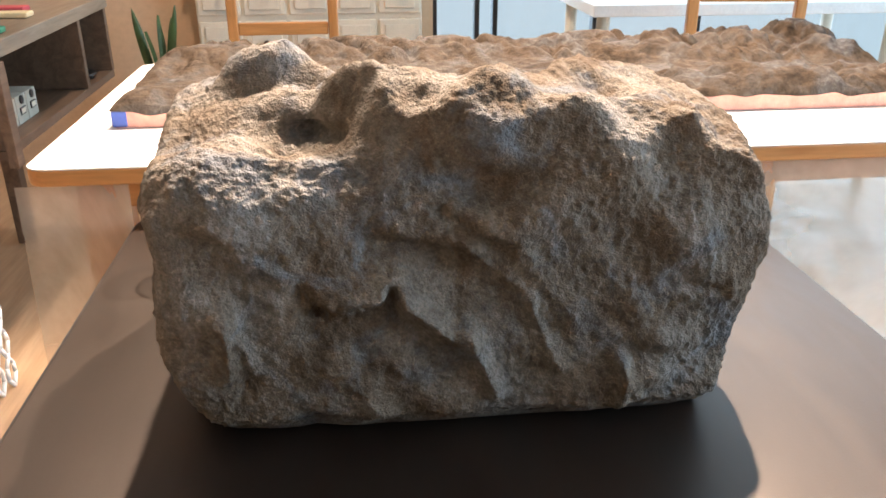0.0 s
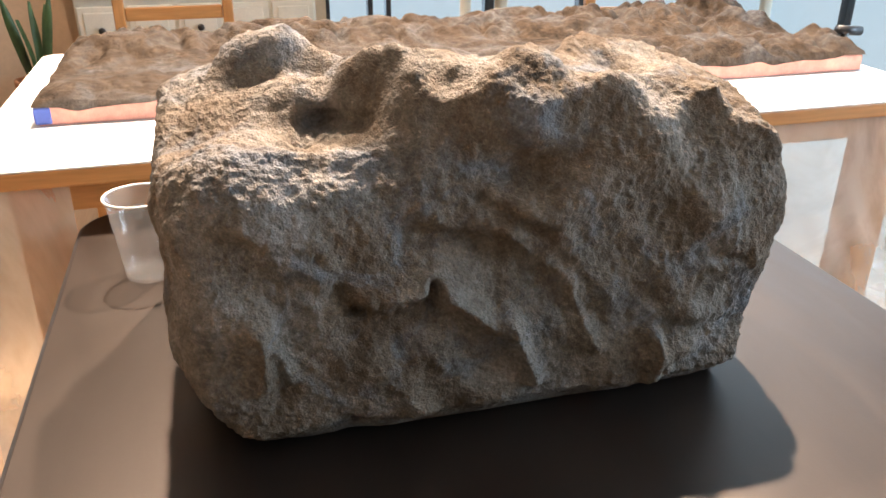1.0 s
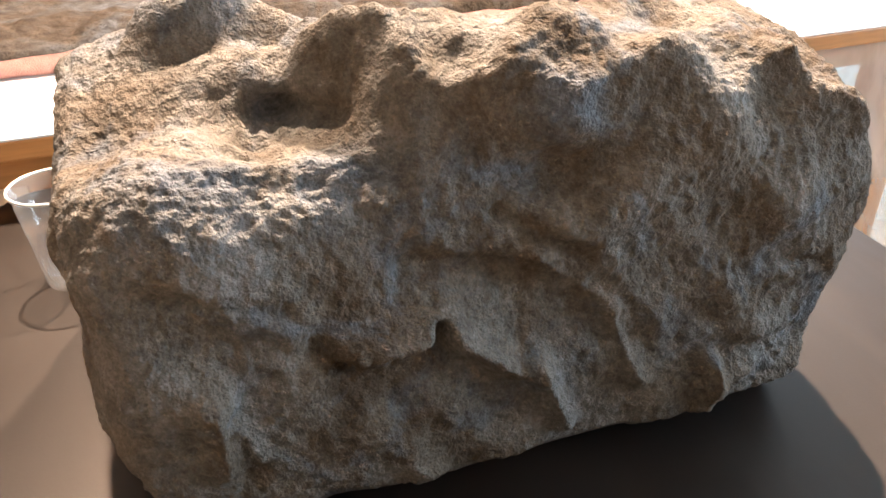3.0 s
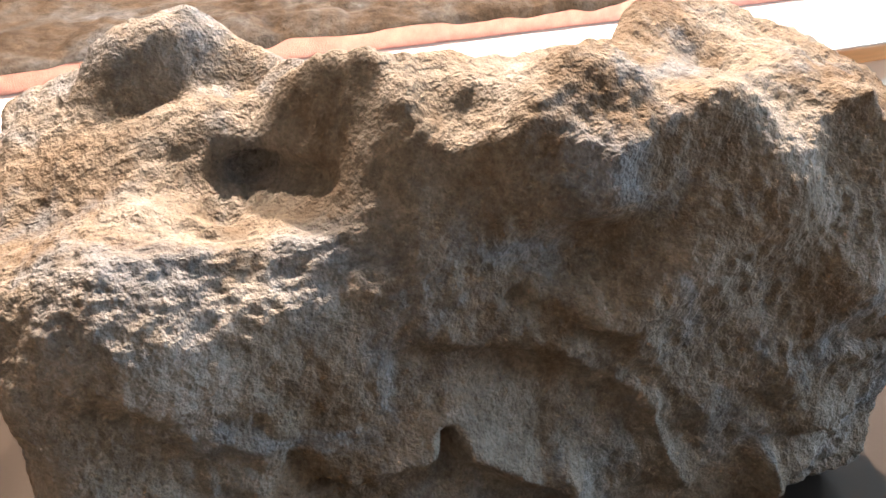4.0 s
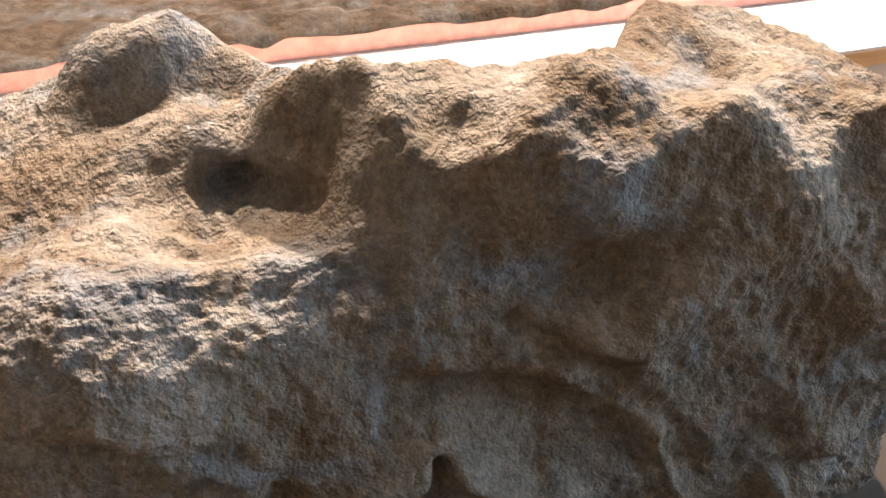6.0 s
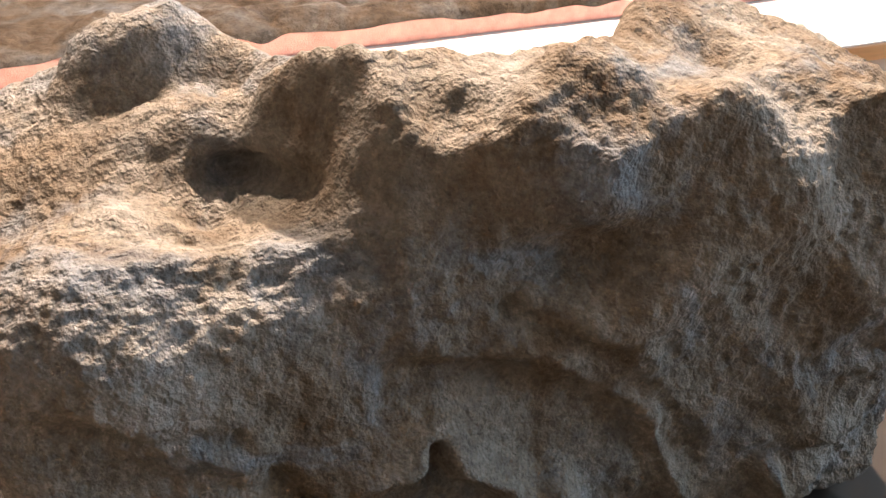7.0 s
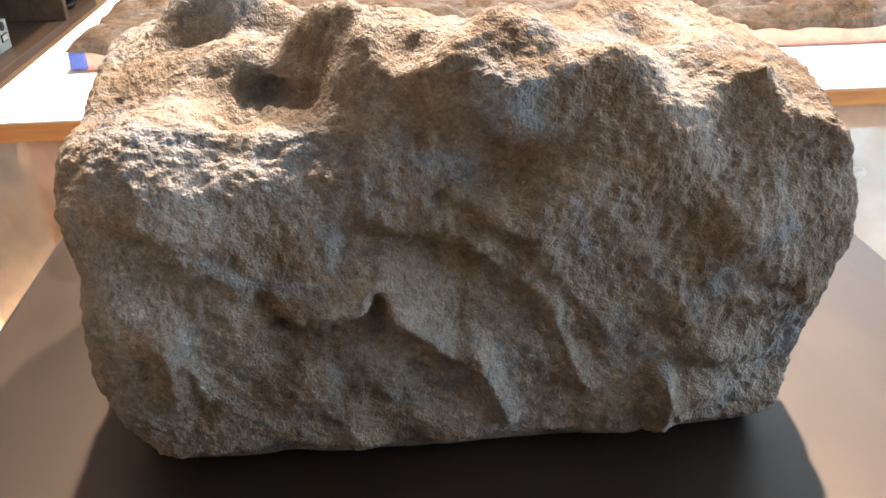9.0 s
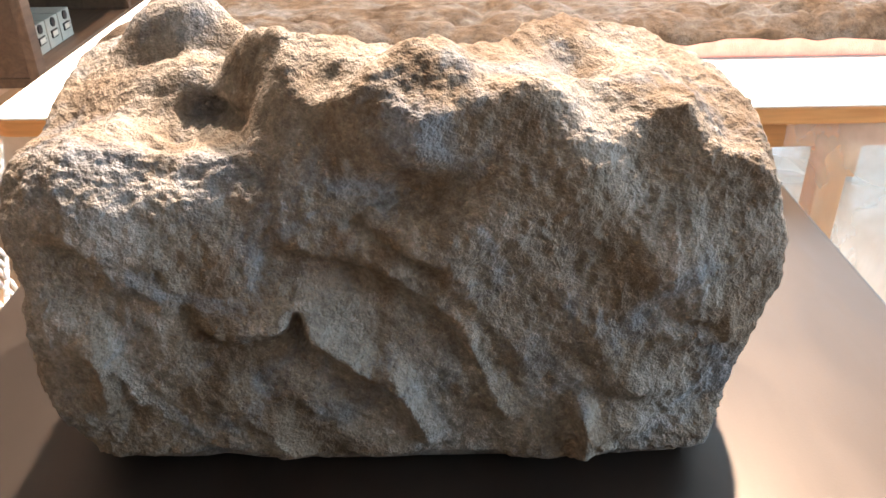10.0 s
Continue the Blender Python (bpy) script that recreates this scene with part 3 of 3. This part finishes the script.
def rock_mesh():
    """Grid over a box, each point pushed out from the core to the rock's skin."""
    lo, hi, reach = np.array((-0.085, 0.60, 0.765)), np.array((0.255, 0.64, 0.885)), 0.125
    step = 0.0016
    verts, faces = [], []
    start = 0
    for axis in range(3):
        for sign in (-1, 1):
            if axis == 2 and sign < 0:
                fine = 0.012
            elif axis == 1 and sign > 0:
                fine = 0.006
            else:
                fine = step
            ua, va = [a for a in range(3) if a != axis]
            n = [int((hi[a] - lo[a] + 2 * reach) / fine) for a in (ua, va)]
            u = np.linspace(lo[ua] - reach, hi[ua] + reach, n[0] + 1)
            v = np.linspace(lo[va] - reach, hi[va] + reach, n[1] + 1)
            grid = np.zeros((n[0] + 1, n[1] + 1, 3))
            grid[..., ua], grid[..., va] = u[:, None], v[None, :]
            grid[..., axis] = (hi[axis] + reach) if sign > 0 else (lo[axis] - reach)
            verts.append(grid.reshape(-1, 3))
            idx = start + np.arange((n[0] + 1) * (n[1] + 1)).reshape(n[0] + 1, n[1] + 1)
            quad = np.stack([idx[:-1, :-1], idx[1:, :-1], idx[1:, 1:], idx[:-1, 1:]], -1).reshape(-1, 4)
            flip = (sign > 0) == (axis == 1)
            faces.append(quad[:, ::-1] if flip else quad)
            start += (n[0] + 1) * (n[1] + 1)
    outer = np.concatenate(verts)
    core = np.clip(outer, lo, hi)
    # the core reaches further back under the two rear peaks
    deep = np.interp(core[:, 0], (-0.06, -0.01, 0.16, 0.20, 0.255), (0.70, 0.64, 0.64, 0.67, 0.655))
    core[:, 1] = np.clip(outer[:, 1], lo[1], deep)
    way = outer - core
    way /= np.linalg.norm(way, axis=1)[:, None]
    near, far, found = np.zeros(len(outer)), np.full(len(outer), 0.30), np.zeros(len(outer), bool)
    for d in np.arange(0.03, 0.30, 0.015):
        out = ~found & (rock_inside(core + way * d) > 0)
        near[out], far[out] = d - 0.015, d
        found |= out
    for _ in range(7):
        mid = (near + far) / 2
        inside = rock_inside(core + way * mid[:, None]) < 0
        near, far = np.where(inside, mid, near), np.where(inside, far, mid)
    skin = core + way * ((near + far) / 2)[:, None]
    # the low cave under the arch: the foot of the wall pushed back
    x, y, z = skin.T
    cave = np.exp(-np.abs((x + 0.024) / 0.030) ** 4 - np.abs((z - 0.927) / 0.0085) ** 2.5 - np.abs((y - 0.624) / 0.022) ** 4)
    skin[:, 1] += 0.026 * cave
    skin[:, 2] -= 0.004 * cave
    # crumbly grain
    x, y, z = skin.T
    grain = 0.0008 * lattice(x, y, z, 0.0090, 7) + 0.0013 * lattice(x, y, z, 0.0048, 9) + 0.0008 * lattice(x, y, z, 0.0029, 12)
    pits = -0.0014 * np.clip(lattice(x, y, z, 0.0070, 15) - 0.45, 0, 1)
    # a small pit on the shelf
    pits -= 0.006 * np.exp(-((x + 0.064) ** 2 + (y - 0.602) ** 2) / 0.0028 ** 2) * (z > 0.9)
    skin += way * np.where(z > 0.706, grain + pits, 0)[:, None]
    me = bpy.data.meshes.new("rock")
    quads = np.concatenate(faces)
    me.from_pydata(skin.tolist(), [], quads.tolist())
    bm = bmesh.new()
    bm.from_mesh(me)
    bmesh.ops.remove_doubles(bm, verts=[v for v in bm.verts if v.is_boundary], dist=0.0004)
    bmesh.ops.recalc_face_normals(bm, faces=bm.faces[:])
    bm.to_mesh(me)
    bm.free()
    me.shade_smooth()
    me.materials.append(ROCK)
    return me


tagged(new("rock", rock_mesh()), "brown-grey craggy sculpted rock standing on a black table", "rock")

# ---------------- plastic cup ----------------
cup = empty("plastic_cup", "empty clear disposable plastic cup with a rolled rim", "cup")
CX, CY, CZ = -0.203, 0.884, 0.7005
part("wall", lathe([(0.0, 0.003), (0.020, 0.003), (0.0245, 0.0), (0.0255, 0.002), (0.0270, 0.016), (0.0268, 0.017), (0.0300, 0.052), (0.0308, 0.053), (0.0345, 0.090), (0.0338, 0.090), (0.0300, 0.053), (0.0262, 0.017), (0.0240, 0.004), (0.0, 0.004)], 48, (CX, CY, CZ)), CUP, cup, smooth=True)
ring = [(0.0352 + 0.0013 * math.cos(a), 0.0905 + 0.0013 * math.sin(a)) for a in [2 * math.pi * k / 8 for k in range(9)]]
part("rim", lathe(ring, 48, (CX, CY, CZ)), WHITE, cup, "rolled milky rim", smooth=True)

# ---------------- white work table ----------------
desk = empty("work_table", "white-topped work table with honey-coloured wooden apron and legs", "table")
TX0, TX1, TY0, TY1, TZ = -0.425, 1.03, 1.035, 1.745, 0.778
part("tabletop", slab(TX0 + 0.001, TX1 - 0.001, TY0 + 0.001, TY1 - 0.001, TZ - 0.002, TZ, 0.028, 0.0), WHITE_TOP, desk, "white laminate top")
part("edge_band", slab(TX0, TX1, TY0, TY1, TZ - 0.024, TZ - 0.0015, 0.03, 0.003), BEECH, desk, "honey wooden edge")
part("apron", boxed(-0.36, 0.95, 1.068, 1.090, 0.712, 0.754, 0.001), BEECH, desk)
part("apron", boxed(-0.36, 0.95, 1.69, 1.712, 0.712, 0.754, 0.001), BEECH, desk)
part("apron", boxed(-0.362, -0.340, 1.09, 1.69, 0.700, 0.754, 0.001), BEECH, desk)
part("apron", boxed(0.93, 0.952, 1.09, 1.69, 0.700, 0.754, 0.001), BEECH, desk)
for lx in (-0.37, 0.897):
    for ly in (1.06, 1.66):
        part("leg", boxed(lx, lx + 0.06, ly, ly + 0.06, 0, 0.754, 0.004), BEECH_V, desk)

# ---------------- sculpted terrain on pink foam ----------------


def terrain_paint():
    """Matt umber and slate washes with pale dry brushing on the heights."""
    m, n, l, b = material("terrain_paint", 0.9, 0, 0.12)
    v = coords(n, l)
    base = ramp(n, l, noise_tex(n, l, v, 11.0, 6, 0.65, 0.7), [(0.32, (0.022, 0.015, 0.010)), (0.46, (0.050, 0.034, 0.022)), (0.58, (0.058, 0.050, 0.044)), (0.72, (0.085, 0.086, 0.092))])
    fine = ramp(n, l, noise_tex(n, l, v, 70.0, 7, 0.75), [(0.34, (0.5, 0.48, 0.46)), (0.52, (1, 1, 1)), (0.68, (1.5, 1.5, 1.5))])
    l.new(blend(n, l, 1.0, base, fine, "MULTIPLY"), b.inputs["Base Color"])
    l.new(ramp(n, l, noise_tex(n, l, v, 14.0, 4), [(0.40, (0.55,) * 3), (0.60, (0.92,) * 3)]), b.inputs["Roughness"])
    l.new(bump_node(n, l, noise_tex(n, l, v, 60.0, 7, 0.65), 1.0, 0.008), b.inputs["Normal"])
    return m


TER = terrain_paint()


def terrain_mesh():
    x0, x1, y0, y1 = -0.36, 1.0, 1.225, 1.70
    nx, ny = 300, 110
    bm_x, bm_y = np.linspace(x0, x1, nx), np.linspace(y0, y1, ny)
    gx, gy = np.meshgrid(bm_x, bm_y, indexing="ij")
    fx, fy = gx.ravel(), gy.ravel()
    o = np.zeros_like(fx)
    v = (fy - y0) / (y1 - y0)
    mid = 0.42 + 0.07 * np.sin(fx * 5 + 0.6)
    bank = np.clip(np.abs(v - mid) / 0.17, 0, 1)
    lump = 1.15 * np.abs(lattice(fx, fy, o, 0.070, 11)) ** 0.7 + 0.55 * np.abs(lattice(fx, fy, o, 0.034, 13)) ** 0.8 + 0.20 * lattice(fx, fy, o, 0.014, 17)
    tall = 0.55 + 0.45 * np.clip((v - 0.45) / 0.3, 0, 1) + 0.6 * np.clip((fx - 0.45) / 0.4, 0, 1)
    cob = np.maximum(0, lattice(fx, fy, o, 0.052, 23)) ** 0.6 * (0.6 + 0.4 * lattice(fx, fy, o, 0.16, 29))
    lump = lump + 0.9 * cob
    h = 0.003 + bank ** 1.3 * (0.003 + 0.025 * tall * np.clip(lump - 0.1, 0, 1.3))
    edge = np.minimum(np.minimum(v, 1 - v) / 0.10, np.minimum(fx - x0, x1 - fx) / 0.05)
    h = h * np.clip(edge, 0, 1) ** 0.45
    z = TZ + 0.0275 + h - 0.006 * np.clip(0.04 - edge, 0, 0.04) / 0.04 * (0.5 + lattice(fx, fy, o, 0.03, 19))
    verts = np.stack([fx, fy, z], 1).tolist()
    idx = np.arange(nx * ny).reshape(nx, ny)
    quad = np.stack([idx[:-1, :-1], idx[1:, :-1], idx[1:, 1:], idx[:-1, 1:]], -1).reshape(-1, 4).tolist()
    me = bpy.data.meshes.new("terrain")
    me.from_pydata(verts, [], quad)
    me.shade_smooth()
    me.materials.append(TER)
    return me


model = empty("terrain_model", "long sculpted rocky riverbed on a pink foam board", "model")
part("foam_board", boxed(-0.355, 0.995, 1.228, 1.70, TZ, TZ + 0.0285, 0.003), PINK, model, "pink foam board base")
ter = new("rock_surface", terrain_mesh())
ter.parent = model
part("tape", boxed(-0.358, -0.335, 1.226, 1.26, TZ + 0.002, TZ + 0.027, 0.003), BLUE_TAPE, model, "blue tape on the corner")

# ---------------- plastic sheeting ----------------


def hanging_sheet(name, x0, x1, y, z0, z1, seed, label):
    nx, nz = 90, 60
    gx, gz = np.meshgrid(np.linspace(x0, x1, nx), np.linspace(z0, z1, nz), indexing="ij")
    fx, fz = gx.ravel(), gz.ravel()
    slack = (z1 - fz) / (z1 - z0)
    fy = y + slack * (0.030 * lattice(fx, fz * 0.35, fx * 0, 0.10, seed) + 0.016 * lattice(fx + fz * 0.5, fz * 0.6, fx * 0, 0.035, seed + 2)) - 0.05 * slack
    idx = np.arange(nx * nz).reshape(nx, nz)
    quad = np.stack([idx[:-1, :-1], idx[1:, :-1], idx[1:, 1:], idx[:-1, 1:]], -1).reshape(-1, 4).tolist()
    me = bpy.data.meshes.new(name)
    me.from_pydata(np.stack([fx, fy, fz], 1).tolist(), [], quad)
    me.shade_smooth()
    me.materials.append(SHEET)
    return tagged(new(name, me), label, "plastic sheet")


hanging_sheet("plastic_sheet", -0.44, -0.297, 1.046, 0.02, 0.752, 21, "clear crumpled plastic sheet hanging from the work table")
hanging_sheet("plastic_sheet", 0.53, 1.02, 1.046, 0.02, 0.752, 27, "clear crumpled plastic sheet hanging from the work table")


def floor_sheet():
    nx, ny = 120, 120
    gx, gy = np.meshgrid(np.linspace(0.55, 3.4, nx), np.linspace(-0.3, 3.0, ny), indexing="ij")
    fx, fy = gx.ravel(), gy.ravel()
    o = fx * 0
    fz = 0.006 + 0.020 * np.maximum(0, lattice(fx, fy, o, 0.22, 31)) + 0.012 * np.maximum(0, lattice(fx * 0.6 + fy, fy - fx, o, 0.07, 33))
    idx = np.arange(nx * ny).reshape(nx, ny)
    quad = np.stack([idx[:-1, :-1], idx[1:, :-1], idx[1:, 1:], idx[:-1, 1:]], -1).reshape(-1, 4).tolist()
    me = bpy.data.meshes.new("drop_cloth")
    me.from_pydata(np.stack([fx, fy, fz], 1).tolist(), [], quad)
    me.shade_smooth()
    me.materials.append(DROP)
    return me


DROP = film("milky_drop_cloth", 0.55, (0.55, 0.53, 0.48))
tagged(new("drop_cloth", floor_sheet()), "crumpled milky plastic drop cloth on the floor", "drop cloth")

# ---------------- low oak shelf unit ----------------
shelf = empty("shelf_unit", "low grey-brown oak shelf unit with open compartments", "shelf")
SX, SY0, SY1 = -0.78, 1.86, 2.80
part("top_board", boxed(SX - 0.40, SX + 0.005, SY0 - 0.02, SY1 + 0.02, 0.765, 0.803, 0.003), OAK_TOP, shelf, "pale washed oak top")
part("shelf_board", boxed(SX - 0.39, SX, SY0, SY1, 0.545, 0.568, 0.002), OAK, shelf)
for ly in (SY0 + 0.08, SY1 - 0.08):
    part("leg", boxed(SX - 0.38, SX - 0.33, ly - 0.025, ly + 0.025, 0.0, 0.5445, 0.003), OAK, shelf)
part("back_panel", boxed(SX - 0.40, SX - 0.39, SY0, SY1, 0.545, 0.7645), OAK, shelf)
for y in (SY0, 2.50, SY1 - 0.025):
    part("upright", boxed(SX - 0.39, SX + 0.002, y, y + 0.025, 0.5685, 0.7645, 0.002), OAK, shelf)
part("front_stile", boxed(SX + 0.003, SX + 0.025, SY0 - 0.015, SY0 + 0.025, 0.53, 0.7645, 0.002), OAK, shelf)

PAPER = plain("grey_green_card", (0.46, 0.45, 0.38), 0.7, 0.08)
boxbase = empty("storage_box", "small cream card drawer box with a dark finger notch", "storage box", "boxes on the shelf")
part("body", boxed(-0.12, 0.0, -0.034, 0.034, 0, 0.070, 0.002), PAPER, boxbase)
notch = part("notch", lathe([(0.0, 0.0), (0.011, 0.0), (0.011, 0.003), (0.0, 0.003)], 16), BLACK, boxbase, "dark half-round finger notch")
notch.matrix_basis = pose(0.0005, 0, 0.058, 0, 90, 0)
part("label_holder", boxed(0.0, 0.003, -0.017, 0.017, 0.022, 0.040), KNOB, boxbase, "dark label frame")
part("label_card", boxed(0.003, 0.0036, -0.014, 0.014, 0.025, 0.037), CREAM, boxbase)
boxbase.matrix_basis = pose(SX - 0.05, 2.05, 0.568)
for y in (2.122, 2.194):
    copy_thing(boxbase, pose(SX - 0.05, y, 0.568))
tagged(mesh_object("dish", lathe([(0.0, 0.0), (0.05, 0.0), (0.062, 0.012), (0.060, 0.018), (0.045, 0.008), (0.0, 0.008)], 28, (SX - 0.08, 2.66, 0.5685)), BLACK, True), "small black dish on the oak shelf", "dish")
for k, (c, y, dx) in enumerate((((0.05, 0.25, 0.14), 2.02, -0.07), ((0.55, 0.20, 0.06), 2.16, -0.18), ((0.75, 0.60, 0.35), 2.30, -0.10), ((0.55, 0.08, 0.10), 2.42, -0.15))):
    m = plain("craft_paint", c, 0.6)
    tagged(mesh_object("craft_tool", boxed(SX + dx - 0.07, SX + dx + 0.05, y - 0.025, y + 0.03, 0.804, 0.818, 0.004), m), "small coloured craft tool on the shelf top", "craft tool")

# lace curtain panel near the shelf
bm = bmesh.new()
for k in range(5):
    for s in (-1, 1):
        prev = None
        for j in range(61):
            z = 1.75 * j / 60
            y = 1.60 + 0.045 * k + s * 0.022 * math.sin(z * 2 * math.pi / 0.16)
            p = (-0.86 + 0.012 * math.sin(k * 2.1 + z * 2), y, z)
            if prev:
                rod(bm, prev, p, 0.005, sides=6)
            prev = p
tagged(mesh_object("lace_curtain", bm, LACE, True), "white openwork curtain with looping cords", "curtain")

# ---------------- drawer cabinet ----------------
cabinet = empty("drawer_cabinet", "cream painted cabinet with rows of small square drawers", "cabinet")
CB0, CB1, CF = -0.60, 0.30, 3.40
part("body", boxed(CB0, CB1, CF + 0.012, Y1 - 0.005, 0.0, 1.02, 0.004), CREAM, cabinet)
part("top", boxed(CB0 - 0.015, CB1 + 0.015, CF - 0.01, Y1 - 0.005, 1.0205, 1.05, 0.004), CREAM, cabinet)
for r in range(5):
    for c in range(5):
        cx, cz = CB0 + 0.09 + 0.18 * c, 0.16 + 0.196 * r - 0.006
        d = part("drawer", boxed(cx - 0.082, cx + 0.082, CF, CF + 0.02, cz - 0.086, cz + 0.086, 0.003), CREAM, cabinet)
        part("panel", boxed(cx - 0.062, cx + 0.062, CF - 0.006, CF - 0.0005, cz - 0.066, cz + 0.066, 0.004), CREAM, d)
        knob = part("knob", lathe([(0.0, 0.022), (0.010, 0.020), (0.014, 0.014), (0.010, 0.006), (0.006, 0.0)], 14), KNOB, d, "dark bronze knob", True)
        knob.matrix_basis = pose(cx, CF - 0.006, cz, 90, 0, 0)

# ---------------- chairs ----------------


def chair_at(m):
    chair = empty("chair", "honey-coloured wooden ladder-back chair", "chair", "wooden chairs")
    for x in (-0.17, 0.17):
        part("stile", boxed(x - 0.017, x + 0.017, -0.20, -0.172, 0, 0.98, 0.004), BEECH_V, chair)
        part("leg", boxed(x - 0.017, x + 0.017, 0.165, 0.198, 0, 0.43, 0.004), BEECH_V, chair)
    for z in (0.655, 0.79, 0.92):
        part("back_rail", boxed(-0.152, 0.152, -0.194, -0.176, z, z + 0.042, 0.004), BEECH, chair)
    for z in (0.22,):
        part("stretcher", boxed(-0.152, 0.152, -0.19, -0.178, z, z + 0.03, 0.003), BEECH, chair)
    part("seat", boxed(-0.20, 0.20, -0.17, 0.21, 0.431, 0.453, 0.006), BEECH, chair)
    chair.matrix_basis = m
    return chair


chair_at(pose(-0.222, 3.08, 0))
chair_at(pose(1.27, 2.70, 0, 0, 0, -6))

# ---------------- white desk ----------------
d2 = empty("desk", "white desk with round cream legs", "desk")
part("desktop", boxed(0.86, 2.10, 2.86, 3.42, 0.700, 0.742, 0.004), WHITE, d2)
for lx in (0.915, 2.04):
    for ly in (2.92, 3.36):
        part("leg", rodded((lx, ly, 0), (lx, ly, 0.70), 0.024), CREAM, d2, smooth=True)
rr = random.Random(5)
for k in range(14):
    c = rr.choice(((0.75, 0.10, 0.25), (0.05, 0.45, 0.50), (0.80, 0.30, 0.45), (0.15, 0.35, 0.65)))
    x, y = rr.uniform(1.3, 1.95), rr.uniform(2.92, 3.3)
    w, q = rr.uniform(0.02, 0.05), rr.uniform(0.01, 0.025)
    ob = mesh_object("craft_scrap", boxed(-w, w, -q, q, 0, rr.uniform(0.004, 0.02), 0.003), plain("scrap_colour", c, 0.6))
    ob.matrix_basis = pose(x, y, 0.7425, 0, 0, rr.uniform(0, 180))
    tagged(ob, "small bright craft scrap on the white desk", "craft scrap")

# ---------------- snake plant ----------------
plant = empty("snake_plant", "snake plant with upright dark green leaves in a clay pot", "plant")
PX, PY = -0.74, 3.30
part("pot", lathe([(0.0, 0.0), (0.06, 0.0), (0.085, 0.16), (0.09, 0.16), (0.09, 0.18), (0.078, 0.18), (0.074, 0.15), (0.0, 0.15)], 28, (PX, PY, 0.22)), POT, plant, smooth=True)
part("stand", boxed(PX - 0.12, PX + 0.12, PY - 0.12, PY + 0.12, 0.0, 0.2195, 0.004), OAK, plant)


def leaf(bm, base, tip, width, bow, twist):
    a, b = Vector(base), Vector(tip)
    side = Vector((math.cos(twist), math.sin(twist), 0))
    out = side.cross(Vector((0, 0, 1)))
    rows = []
    for j in range(11):
        t = j / 10
        w = width * (0.55 + 0.9 * t - 1.45 * t ** 4)
        c = a.lerp(b, t) + out * bow * math.sin(t * math.pi)
        rows.append([bm.verts.new(c + side * w * k + out * 0.006 * (1 - abs(k)) * 2) for k in (-1, 0, 1)])
    for r0, r1 in zip(rows, rows[1:]):
        for k in (0, 1):
            bm.faces.new((r0[k], r0[k + 1], r1[k + 1], r1[k]))
    return bm


for k, (dx, dy, h, w, tw) in enumerate(((-0.045, 0.0, 0.335, 0.019, 0.2), (0.03, 0.02, 0.29, 0.018, 0.6), (0.05, -0.02, 0.345, 0.019, -0.2), (0.0, 0.03, 0.30, 0.022, 1.0), (-0.02, -0.03, 0.25, 0.022, 1.6))):
    ob = part("leaf", leaf(bmesh.new(), (PX + dx * 0.5, PY + dy * 0.5, 0.37), (PX + dx * 1.8, PY + dy * 1.5, 0.37 + h), w, 0.012, tw), LEAF, plant, smooth=True)

# ---------------- small clamp on the table ----------------
clamp = empty("table_clamp", "small black clamp on the table edge", "clamp")
part("jaw", boxed(1.005, 1.045, 1.30, 1.345, 0.7785, 0.792, 0.003), BLACK, clamp)
part("post", rodded((1.024, 1.322, 0.792), (1.030, 1.322, 0.835), 0.008), BLACK, clamp, smooth=True)
part("arm", rodded((1.010, 1.322, 0.832), (1.062, 1.322, 0.828), 0.009), BLACK, clamp, smooth=True)

# ---------------- ceiling lamps, the rear one an added fill ---
for x, y in (LAMP_A, LAMP_B, FILL_D):
    lamp = empty("ceiling_or_fill_spot", "small round recessed ceiling spotlight, the rear one an added fill", "lamp", "ceiling spots")
    part("housing", lathe([(0.030, 0.0), (0.045, 0.0), (0.047, 0.018), (0.030, 0.018)], 24, (x, y, H - 0.018)), WHITE, lamp, smooth=True)
